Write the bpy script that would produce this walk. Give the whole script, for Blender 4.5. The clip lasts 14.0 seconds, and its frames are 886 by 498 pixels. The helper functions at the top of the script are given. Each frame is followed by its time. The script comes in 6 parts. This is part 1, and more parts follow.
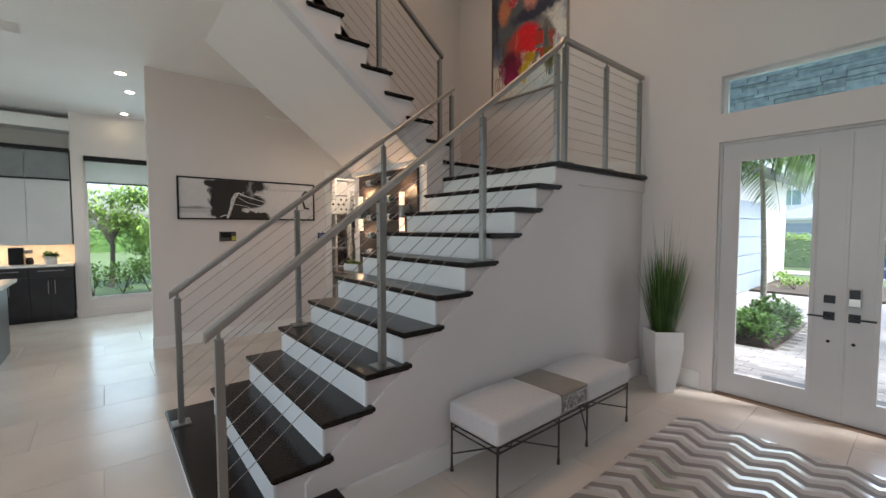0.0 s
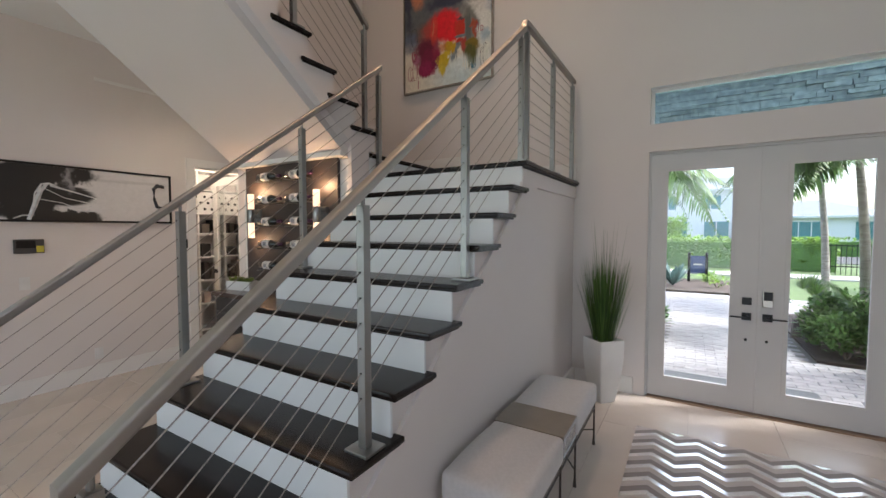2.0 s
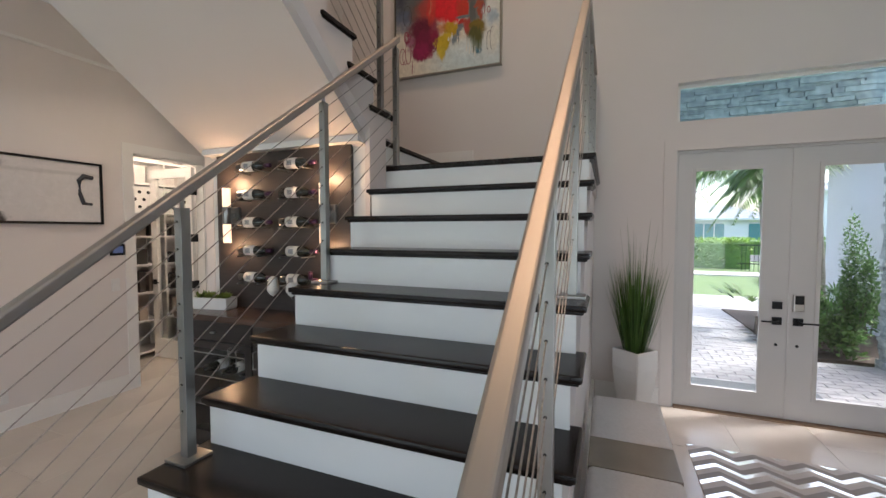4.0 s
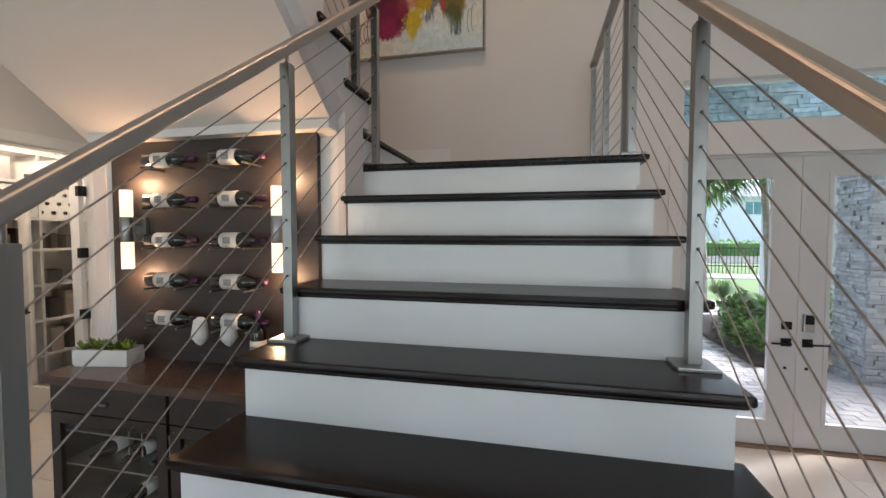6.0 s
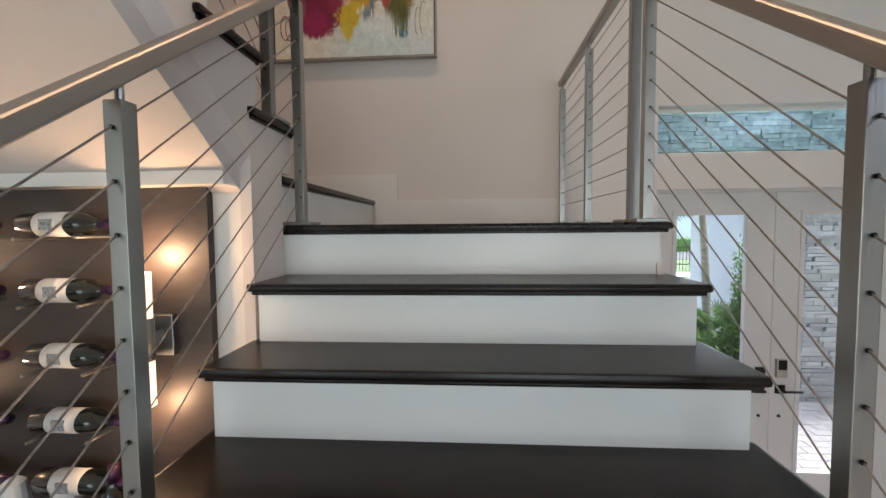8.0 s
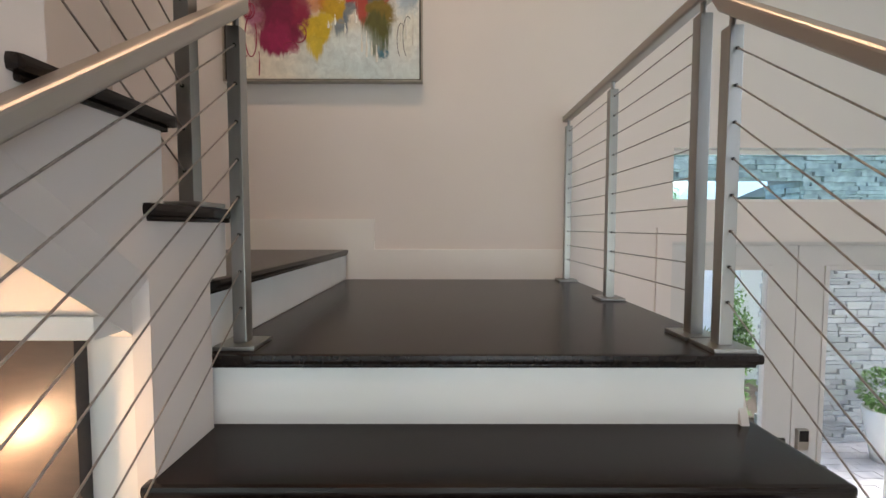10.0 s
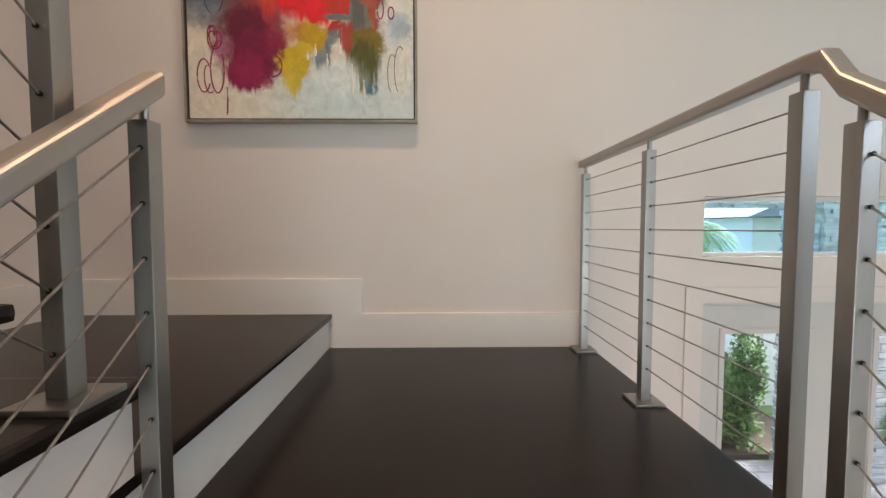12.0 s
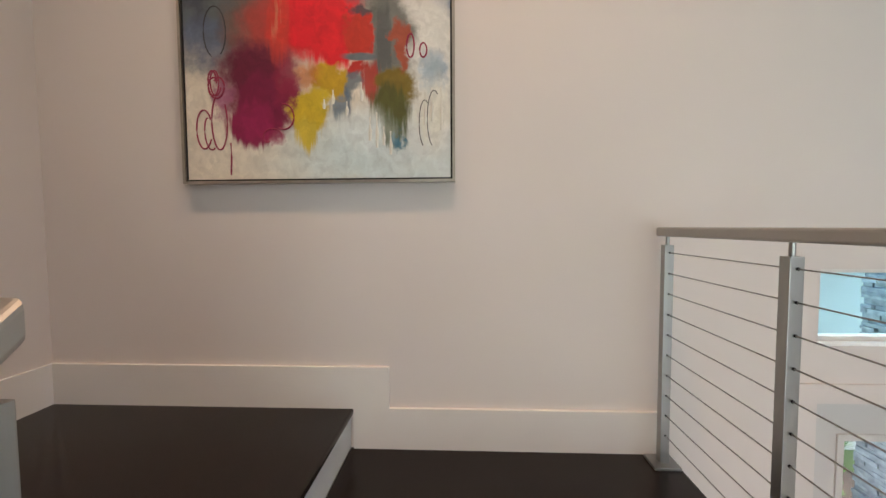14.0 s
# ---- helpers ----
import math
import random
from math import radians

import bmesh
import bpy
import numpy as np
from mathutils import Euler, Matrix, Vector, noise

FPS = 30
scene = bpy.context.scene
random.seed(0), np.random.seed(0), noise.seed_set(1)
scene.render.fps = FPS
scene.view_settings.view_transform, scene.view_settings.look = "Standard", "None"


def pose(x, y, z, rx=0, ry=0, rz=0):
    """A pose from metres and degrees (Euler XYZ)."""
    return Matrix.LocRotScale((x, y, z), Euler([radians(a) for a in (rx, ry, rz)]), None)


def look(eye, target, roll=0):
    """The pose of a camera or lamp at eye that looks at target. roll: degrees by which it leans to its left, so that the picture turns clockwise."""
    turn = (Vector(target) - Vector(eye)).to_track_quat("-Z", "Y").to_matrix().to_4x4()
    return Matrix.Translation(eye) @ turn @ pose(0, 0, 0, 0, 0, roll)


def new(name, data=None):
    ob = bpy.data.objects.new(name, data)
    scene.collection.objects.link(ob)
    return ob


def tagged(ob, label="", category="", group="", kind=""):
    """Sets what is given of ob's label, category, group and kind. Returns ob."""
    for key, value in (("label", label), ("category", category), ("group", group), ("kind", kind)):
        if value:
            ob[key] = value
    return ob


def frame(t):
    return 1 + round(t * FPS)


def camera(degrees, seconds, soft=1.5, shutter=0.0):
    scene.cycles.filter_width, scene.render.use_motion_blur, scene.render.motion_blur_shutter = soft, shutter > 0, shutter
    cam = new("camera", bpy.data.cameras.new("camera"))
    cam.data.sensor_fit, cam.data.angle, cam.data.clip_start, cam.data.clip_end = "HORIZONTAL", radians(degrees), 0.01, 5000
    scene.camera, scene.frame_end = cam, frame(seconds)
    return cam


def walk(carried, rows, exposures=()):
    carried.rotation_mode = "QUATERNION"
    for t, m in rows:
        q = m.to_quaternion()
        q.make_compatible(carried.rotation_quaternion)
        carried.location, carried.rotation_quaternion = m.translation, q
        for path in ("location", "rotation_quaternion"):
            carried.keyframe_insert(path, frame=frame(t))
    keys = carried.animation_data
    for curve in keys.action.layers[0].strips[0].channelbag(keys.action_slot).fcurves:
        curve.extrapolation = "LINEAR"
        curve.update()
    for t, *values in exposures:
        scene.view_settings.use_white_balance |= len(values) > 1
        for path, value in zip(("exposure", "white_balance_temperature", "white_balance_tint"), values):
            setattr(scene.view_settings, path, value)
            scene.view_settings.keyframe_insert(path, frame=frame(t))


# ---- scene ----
cam = camera(94.7, 14.0)
PATH = [
    (0, (0.18, 0.273, 1.521), (1.456, 1.811, 1.42), -0.1),
    (0.5, (0.211, 0.487, 1.53), (1.648, 1.873, 1.426), -0.0),
    (1, (0.241, 0.73, 1.553), (1.804, 1.973, 1.45), 0.0),
    (1.5, (0.233, 0.97, 1.563), (1.883, 2.096, 1.464), -0.0),
    (2, (0.227, 1.205, 1.571), (1.937, 2.238, 1.477), -0.0),
    (2.5, (0.235, 1.441, 1.579), (1.99, 2.396, 1.484), -0.0),
    (3, (0.275, 1.672, 1.557), (2.067, 2.555, 1.466), 0.0),
    (3.2, (0.284, 1.757, 1.574), (2.088, 2.614, 1.48), 0.0),
    (5.5, (0.686, 2.597, 1.599), (2.618, 3.109, 1.526), -0.0),
    (6, (0.876, 2.675, 1.688), (2.826, 3.113, 1.604), -0.0),
    (6.5, (1.054, 2.76, 1.763), (3.022, 3.106, 1.679), -0.3),
    (7, (1.208, 2.823, 1.869), (3.186, 3.098, 1.774), -0.2),
    (7.5, (1.33, 2.868, 1.95), (3.318, 3.06, 1.853), -0.2),
    (8, (1.44, 2.876, 2.035), (3.433, 3.007, 1.926), -0.5),
    (8.5, (1.551, 2.892, 2.144), (3.546, 2.981, 2.025), -0.7),
    (9, (1.666, 2.929, 2.216), (3.663, 2.975, 2.11), -0.2),
    (11.5, (2.174, 3.011, 2.623), (4.17, 2.98, 2.512), -0.1),
    (12, (2.245, 3.0, 2.7), (4.242, 2.974, 2.596), -0.1),
    (12.5, (2.349, 2.994, 2.785), (4.346, 2.969, 2.682), -0.2),
    (13, (2.454, 3.006, 2.872), (4.452, 3.001, 2.771), -0.3),
    (13.5, (2.557, 3.043, 2.933), (4.554, 3.073, 2.841), -0.4),
    (14, (2.649, 3.076, 3.059), (4.644, 3.17, 2.951), -0.3),
]
EXPOSURE = [(0, 2.02, 6170, 9.8), (3, 2.14, 6210, 12), (7, 2.3, 6150, 10.5), (8, 2.43, 6180, 10.5), (9, 2.47, 6250, 10.5), (11.5, 2.96, 6230, 9.5), (14, 2.9, 6220, 10)]
walk(cam, [(t, look(eye, target, roll)) for t, eye, target, roll in PATH], EXPOSURE)

# ---- light ----
EAST, TOP = 4.466, 6.4
R, RUN = 0.186, 0.2425
world = bpy.data.worlds.new("sky")
scene.world = world
world.use_nodes = True
sky = world.node_tree.nodes.new("ShaderNodeTexSky")
sky.sky_type, sky.sun_disc = "NISHITA", False
sky.sun_elevation, sky.sun_rotation = radians(58.7), radians(159.9)
sky.dust_density, sky.ozone_density = 4.0, 0.6
world.node_tree.links.new(sky.outputs[0], world.node_tree.nodes["Background"].inputs[0])
world.node_tree.nodes["Background"].inputs[1].default_value = 0.15


def lamp(name, kind, m, energy, color=(1, 1, 1), **settings):
    data = bpy.data.lights.new(name, kind)
    data.energy, data.color = energy, color
    if kind == "AREA":
        data.shape, data.size, data.size_y = "RECTANGLE", settings["size"], settings["size_y"]
    elif kind == "SUN":
        data.angle = settings["angle"]
    elif kind == "SPOT":
        data.spot_size, data.spot_blend, data.shadow_soft_size = settings["cone"], 0.9, settings["soft"]
    else:
        data.shadow_soft_size = settings["soft"]
    ob = new(name, data)
    ob.matrix_world = m
    return ob


lamp("sun", "SUN", look((2.2, -6.0, 10.5), (0, 0, 0)), 1.2, (1.0, 0.98, 0.95), angle=radians(12.0))
# daylight lamps behind and beside the walk; west and south glazing is unseen, added
lamp("west_fill_light", "AREA", look((-5.85, 1.0, 1.7), (0, 1.0, 1.9)), 21.0, (0.92, 0.95, 1.0), size=4.4, size_y=2.6)
lamp("northwest_fill_light", "AREA", look((-5.85, 6.8, 1.4), (0, 6.4, 1.9)), 12.0, (0.88, 0.95, 1.0), size=3.9, size_y=2.6)
lamp("north_window_light", "AREA", look((0.55, 9.5, 1.5), (0.55, 5, 1.2)), 5, (0.74, 0.94, 1.0), size=1.2, size_y=2.3)
lamp("south_fill_light", "AREA", look((-1.5, -2.85, 4.6), (1.5, 3.0, 3.2)), 3, (1.0, 0.95, 0.9), size=3.0, size_y=1.6)
for y in (1.14, 0.264):
    lamp("door_light", "AREA", look((EAST - 0.02, y, 1.15), (0, y, 0.9)), 0.55, (0.90, 0.96, 1.0), size=0.49, size_y=1.88)
# unseen warm spots added under the high ceiling to warm the stair walls
for x, y, power in ((3.3, 4.2, 14), (3.3, 2.9, 25), (1.5, 2.6, 34)):
    lamp("stair_warm_fill", "SPOT", look((x, y, 6.36), (x + 0.15, y, 0)), power, (1.0, 0.62, 0.37), cone=radians(95), soft=0.08)


# ---- materials ----
def material(name, base, other=None, scale=6.0, rough=0.5, metal=0.0, bump=0.0, bump_scale=60.0, stretch=(1, 1, 1), rough_to=None, vary=0.0, coat=0.0, sheen=0.0, detail=4.0):
    m = bpy.data.materials.new(name)
    m.use_nodes = True
    nodes, links = m.node_tree.nodes, m.node_tree.links
    p = nodes["Principled BSDF"]
    p.inputs["Metallic"].default_value = metal
    p.inputs["Roughness"].default_value = rough
    p.inputs["Coat Weight"].default_value = coat
    p.inputs["Coat Roughness"].default_value = 0.12
    p.inputs["Sheen Weight"].default_value = sheen
    where = nodes.new("ShaderNodeTexCoord")
    mapping = nodes.new("ShaderNodeMapping")
    mapping.inputs["Scale"].default_value = stretch
    links.new(where.outputs["Object"], mapping.inputs["Vector"])
    big = nodes.new("ShaderNodeTexNoise")
    big.inputs["Scale"].default_value, big.inputs["Detail"].default_value = scale, detail
    links.new(mapping.outputs[0], big.inputs["Vector"])
    fine = nodes.new("ShaderNodeTexNoise")
    fine.inputs["Scale"].default_value, fine.inputs["Detail"].default_value = bump_scale, 3.0
    links.new(mapping.outputs[0], fine.inputs["Vector"])
    mix = nodes.new("ShaderNodeMix")
    mix.data_type = "RGBA"
    mix.inputs["A"].default_value = (*base, 1)
    mix.inputs["B"].default_value = (*(other or [c * 0.9 for c in base]), 1)
    ramp = nodes.new("ShaderNodeMapRange")
    ramp.inputs["From Min"].default_value, ramp.inputs["From Max"].default_value = 0.35, 0.65
    links.new(big.outputs[0], ramp.inputs["Value"])
    links.new(ramp.outputs[0], mix.inputs["Factor"])
    color = mix.outputs["Result"]
    if vary:
        info = nodes.new("ShaderNodeObjectInfo")
        hsv = nodes.new("ShaderNodeHueSaturation")
        spread = nodes.new("ShaderNodeMapRange")
        spread.inputs["To Min"].default_value, spread.inputs["To Max"].default_value = 1 - vary, 1 + vary
        links.new(info.outputs["Random"], spread.inputs["Value"])
        links.new(spread.outputs[0], hsv.inputs["Value"])
        links.new(color, hsv.inputs["Color"])
        color = hsv.outputs[0]
    links.new(color, p.inputs["Base Color"])
    if rough_to is not None:
        r = nodes.new("ShaderNodeMapRange")
        r.inputs["To Min"].default_value, r.inputs["To Max"].default_value = rough, rough_to
        links.new(fine.outputs[0], r.inputs["Value"])
        links.new(r.outputs[0], p.inputs["Roughness"])
    if bump:
        b = nodes.new("ShaderNodeBump")
        b.inputs["Strength"].default_value, b.inputs["Distance"].default_value = bump, 0.002
        links.new(fine.outputs[0], b.inputs["Height"])
        links.new(b.outputs[0], p.inputs["Normal"])
    return m


def glowing(name, color, strength):
    m = bpy.data.materials.new(name)
    m.use_nodes = True
    p = m.node_tree.nodes["Principled BSDF"]
    p.inputs["Base Color"].default_value = (*color, 1)
    p.inputs["Emission Color"].default_value = (*color, 1)
    p.inputs["Emission Strength"].default_value = strength
    return m


def clear(name, tint=(1, 1, 1), rough=0.0):
    m = bpy.data.materials.new(name)
    m.use_nodes = True
    nodes, links = m.node_tree.nodes, m.node_tree.links
    nodes.remove(nodes["Principled BSDF"])
    through_glass, gloss, blend, edge, power, scaled = (nodes.new(n) for n in ("ShaderNodeBsdfTransparent", "ShaderNodeBsdfGlossy", "ShaderNodeMixShader", "ShaderNodeLayerWeight", "ShaderNodeMath", "ShaderNodeMath"))
    through_glass.inputs[0].default_value = (*tint, 1)
    gloss.inputs["Roughness"].default_value = rough
    edge.inputs["Blend"].default_value = 0.5
    power.operation, scaled.operation = "POWER", "MULTIPLY_ADD"
    power.inputs[1].default_value, scaled.inputs[1].default_value, scaled.inputs[2].default_value = 4.0, 0.6, 0.03
    links.new(edge.outputs["Facing"], power.inputs[0])
    links.new(power.outputs[0], scaled.inputs[0])
    links.new(scaled.outputs[0], blend.inputs[0])
    links.new(through_glass.outputs[0], blend.inputs[1])
    links.new(gloss.outputs[0], blend.inputs[2])
    links.new(blend.outputs[0], nodes["Material Output"].inputs["Surface"])
    return m


PAINT = material("warm_wall_paint", (0.69, 0.64, 0.61), (0.67, 0.62, 0.59), 1.2, 0.62, bump=0.06, bump_scale=350)
CEILING = material("ceiling_paint", (0.82, 0.82, 0.80), (0.79, 0.79, 0.77), 1.5, 0.75, bump=0.05, bump_scale=250)
TRIM = material("satin_white_trim", (0.76, 0.74, 0.71), (0.74, 0.72, 0.69), 3, 0.35, bump=0.02, bump_scale=120)
RISER = material("white_riser_paint", (0.77, 0.785, 0.78), (0.73, 0.745, 0.74), 5, 0.3, bump=0.04, bump_scale=90, stretch=(1, 0.3, 1))
TREAD = material("espresso_stained_wood", (0.007, 0.005, 0.0045), (0.014, 0.009, 0.007), 5, 0.2, bump=0.0, bump_scale=45, stretch=(9, 0.8, 9), rough_to=0.3)
LANDING = material("espresso_landing_wood", (0.007, 0.005, 0.0045), (0.014, 0.009, 0.007), 5, 0.2, bump=0.0, bump_scale=45, stretch=(0.8, 9, 9), rough_to=0.3)
STEEL = material("brushed_stainless_steel", (0.40, 0.40, 0.385), (0.30, 0.30, 0.29), 8, 0.3, metal=1.0, bump=0.12, bump_scale=220, stretch=(1, 1, 0.04), rough_to=0.42)
RAIL_STEEL = material("brushed_rail_steel", (0.46, 0.44, 0.41), (0.37, 0.35, 0.33), 8, 0.5, metal=1.0, bump=0.12, bump_scale=200, stretch=(0.05, 1, 0.05), rough_to=0.4)
CABLE = material("twisted_steel_cable", (0.40, 0.37, 0.34), (0.28, 0.26, 0.24), 90, 0.38, metal=1.0, bump=0.4, bump_scale=500)
TILE = material("pale_porcelain_tile", (0.62, 0.55, 0.48), (0.56, 0.49, 0.425), 1.6, 0.16, bump=0.03, bump_scale=25, rough_to=0.3, vary=0.03, detail=8)
GROUT = material("beige_grout", (0.52, 0.46, 0.40), None, 30, 0.7, bump=0.2, bump_scale=300)
BLACK = material("black_hardware", (0.012, 0.012, 0.013), (0.02, 0.02, 0.02), 10, 0.32, metal=0.6)
WALNUT = material("dark_brown_wood_panel", (0.032, 0.025, 0.0225), (0.045, 0.035, 0.031), 4, 0.42, bump=0.1, bump_scale=60, stretch=(2, 2, 12), rough_to=0.55)
COUNTER = material("brown_wood_counter", (0.085, 0.050, 0.036), (0.055, 0.034, 0.026), 5, 0.24, bump=0.08, bump_scale=60, stretch=(8, 0.7, 8))
for wood in (TREAD, LANDING):
    wood.node_tree.nodes["Principled BSDF"].inputs["Specular IOR Level"].default_value = 0.26
GLASS = clear("clear_glass", (0.97, 0.985, 0.985))


# ---- mesh helpers ----
def box(bm, x0, x1, y0, y1, z0, z1, bevel=0.0):
    made = bmesh.ops.create_cube(bm, size=1.0, matrix=Matrix.Translation(((x0 + x1) / 2, (y0 + y1) / 2, (z0 + z1) / 2)) @ Matrix.Diagonal((x1 - x0, y1 - y0, z1 - z0, 1)))
    if bevel:
        edges = {e for v in made["verts"] for e in v.link_edges}
        bmesh.ops.bevel(bm, geom=list(edges), offset=bevel, segments=2, profile=0.7, affect="EDGES", clamp_overlap=True)
    return bm


def boxed(*sizes, bevel=0.0):
    return box(bmesh.new(), *sizes, bevel=bevel)


def slab(bm, outline, axis, a, b):
    """A flat outline, pushed from a to b along an axis. Its pairs run over the other two axes in the order x, y, z."""
    def place(u, v, w):
        return {"x": (w, u, v), "y": (u, w, v), "z": (u, v, w)}[axis]
    low, high = [bm.verts.new(place(u, v, a)) for u, v in outline], [bm.verts.new(place(u, v, b)) for u, v in outline]
    bm.faces.new(low), bm.faces.new(list(reversed(high)))
    for i in range(len(outline)):
        j = (i + 1) % len(outline)
        bm.faces.new((low[j], low[i], high[i], high[j]))
    bmesh.ops.recalc_face_normals(bm, faces=bm.faces)
    return bm


def tube(bm, points, radius, sides=8, cap=True, flat=1.0):
    """A round or flattened tube along points; radius may be a list."""
    points = [Vector(p) for p in points]
    radii = radius if isinstance(radius, (list, tuple)) else [radius] * len(points)
    rings = []
    for i, p in enumerate(points):
        along = (points[min(i + 1, len(points) - 1)] - points[max(i - 1, 0)]).normalized()
        side = along.cross(Vector((0, 0, 1)))
        side = side.normalized() if side.length > 1e-3 else Vector((1, 0, 0))
        up = side.cross(along)
        rings.append([bm.verts.new(p + radii[i] * (math.cos(2 * math.pi * k / sides) * side + flat * math.sin(2 * math.pi * k / sides) * up)) for k in range(sides)])
    for a, b in zip(rings, rings[1:]):
        for k in range(sides):
            bm.faces.new((a[k], a[(k + 1) % sides], b[(k + 1) % sides], b[k]))
    if cap:
        bm.faces.new(list(reversed(rings[0]))), bm.faces.new(rings[-1])
    return bm


def lathe(bm, profile, center, sides=20, axis="z"):
    """A turned shape from (radius, height) pairs."""
    rings = []
    for r, h in profile:
        ring = []
        for k in range(sides):
            c, s = r * math.cos(2 * math.pi * k / sides), r * math.sin(2 * math.pi * k / sides)
            off = {"z": (c, s, h), "y": (c, h, s), "x": (h, c, s)}[axis]
            ring.append(bm.verts.new(Vector(center) + Vector(off)))
        rings.append(ring)
    for a, b in zip(rings, rings[1:]):
        for k in range(sides):
            bm.faces.new((a[k], a[(k + 1) % sides], b[(k + 1) % sides], b[k]))
    if profile[0][0] > 1e-4:
        bm.faces.new(list(reversed(rings[0])))
    if profile[-1][0] > 1e-4:
        bm.faces.new(rings[-1])
    bmesh.ops.recalc_face_normals(bm, faces=bm.faces)
    return bm


def part(name, bm, mat, parent=None, label="", smooth=False):
    mesh = bpy.data.meshes.new(name)
    bm.to_mesh(mesh)
    bm.free()
    mesh.materials.append(mat)
    if smooth:
        for f in mesh.polygons:
            f.use_smooth = True
    ob = new(name, mesh)
    if parent is not None:
        ob.parent = parent
        ob.matrix_parent_inverse = Matrix() if parent.parent else parent.matrix_basis.inverted()
    return tagged(ob, label)


def thing(name, place, label, category, group=""):
    ob = new(name)
    ob.empty_display_size = 0.1
    ob.matrix_basis = Matrix.Translation(place)
    return tagged(ob, label, category, group)


def setting(name, bm, mat, label, category="wall"):
    return tagged(part(name, bm, mat), label, category, kind="structure")


def panel_with_holes(bm, axis, a, b, u0, u1, v0, v1, holes):
    """A wall across one axis from a to b, spanning u and v, with rectangular holes (u0, u1, v0, v1) that do not overlap in u."""
    def put(p, q, r, s):
        if q - p > 1e-4 and s - r > 1e-4:
            box(bm, *((a, b, p, q) if axis == "x" else (p, q, a, b)), r, s)
    spans = sorted({(h[0], h[1]) for h in holes})
    at = u0
    for p, q in spans:
        put(at, p, v0, v1)
        level = v0
        for h in sorted((h for h in holes if (h[0], h[1]) == (p, q)), key=lambda h: h[2]):
            put(p, q, level, h[2])
            level = h[3]
        put(p, q, level, v1)
        at = q
    put(at, u1, v0, v1)
    return bm


# ---- the house ----
setting("floor_base", boxed(-6.2, 4.666, -3.2, 10.4, -0.2, -0.006), GROUT, "beige grout bed under the floor tiles", "floor")
setting("wall_east", panel_with_holes(bmesh.new(), "x", EAST, EAST + 0.2, -3.2, 10.4, -0.2, TOP, [(-0.205, 1.54, -0.2, 2.285), (-0.205, 1.54, 2.536, 2.87)]), PAINT, "tall warm white painted plaster entrance wall")
# the south and west openings are unseen, added to let fill light in
setting("wall_south", panel_with_holes(bmesh.new(), "y", -3.2, -3.0, -6.2, EAST, -0.2, TOP, [(-3.0, 0.0, 3.8, 5.4)]), PAINT, "warm white painted plaster wall")
setting("wall_west", panel_with_holes(bmesh.new(), "x", -6.2, -6.0, -3.0, 10.4, -0.2, TOP, [(-1.3, 3.3, 0.3, 3.1), (4.8, 8.8, 0.02, 2.75)]), PAINT, "warm white painted plaster wall")
setting("wall_kitchen", panel_with_holes(bmesh.new(), "y", 9.62, 9.8, -0.22, EAST, -0.2, TOP, [(-0.06, 1.2, 0.29, 2.77)]), PAINT, "pale painted kitchen wall with a tall window")
setting("wall_kitchen_niche", boxed(-6.0, -0.22, 10.2, 10.4, -0.2, TOP), PAINT, "pale painted kitchen wall behind the cabinets")
setting("wall_north", panel_with_holes(bmesh.new(), "y", 6.5, 6.62, 0.62, EAST, -0.05, 3.5, [(3.0, 3.78, -0.05, 2.36)]), PAINT, "warm white painted corridor wall with a doorway")
setting("wall_closet", panel_with_holes(bmesh.new(), "x", 2.3, 2.4, 6.62, 9.62, -0.05, 3.5, []), PAINT, "warm white painted closet wall")
setting("wall_closet_back", boxed(2.4, EAST, 8.0, 8.1, -0.05, 3.5), PAINT, "warm white painted closet wall")
rise = slab(bmesh.new(), [(2.705, -0.05), (EAST, -0.05), (EAST, TOP), (0.0, TOP), (0.0, 4.09), (1.056, 3.424), (2.705, 2.176)], "y", 5.02, 5.11)
setting("wall_stair", rise, PAINT, "warm white painted wall beside the upper stairs")
setting("wall_wine", boxed(2.708, 2.80, 3.573, 5.02, -0.05, 2.168), TRIM, "white painted wall behind the wine panel")
setting("ceiling_low", slab(slab(bmesh.new(), [(-6.0, 3.585), (1.056, 3.585), (1.056, 5.02), (-6.0, 5.02)], "z", 3.43, 4.07), [(-6.0, 5.02), (0.0, 5.02), (0.0, 5.11), (1.05, 5.11), (EAST, 5.11), (EAST, 10.2), (-6.0, 10.2)], "z", 3.5, 4.07), CEILING, "white painted flat ceiling", "ceiling")
setting("ceiling_high", boxed(-6.2, EAST + 0.2, -3.2, 10.4, TOP, TOP + 0.2), CEILING, "white painted flat ceiling", "ceiling")

# baseboards
bm = bmesh.new()
box(bm, 1.062, EAST, 2.190, 2.215, -0.003, 0.16, bevel=0.003)
setting("baseboard_stair", bm, TRIM, "painted flat baseboard", "baseboard")
bm = bmesh.new()
box(bm, EAST - 0.014, EAST, 1.64, 2.178, -0.003, 0.16)
box(bm, EAST - 0.014, EAST, -3.0, -0.31, -0.003, 0.16)
setting("baseboard_entry", bm, TRIM, "painted flat baseboard", "baseboard")
bm = bmesh.new()
box(bm, 0.606, 2.90, 6.486, 6.5, -0.003, 0.16)
setting("baseboard_corridor", bm, TRIM, "painted flat baseboard", "baseboard")
bm = slab(bmesh.new(), [(2.2, 2.046), (3.575, 2.046), (3.575, 2.232), (5.02, 2.232), (5.02, 2.425), (3.41, 2.425), (3.41, 2.235), (2.2, 2.235)], "x", EAST - 0.018, EAST)
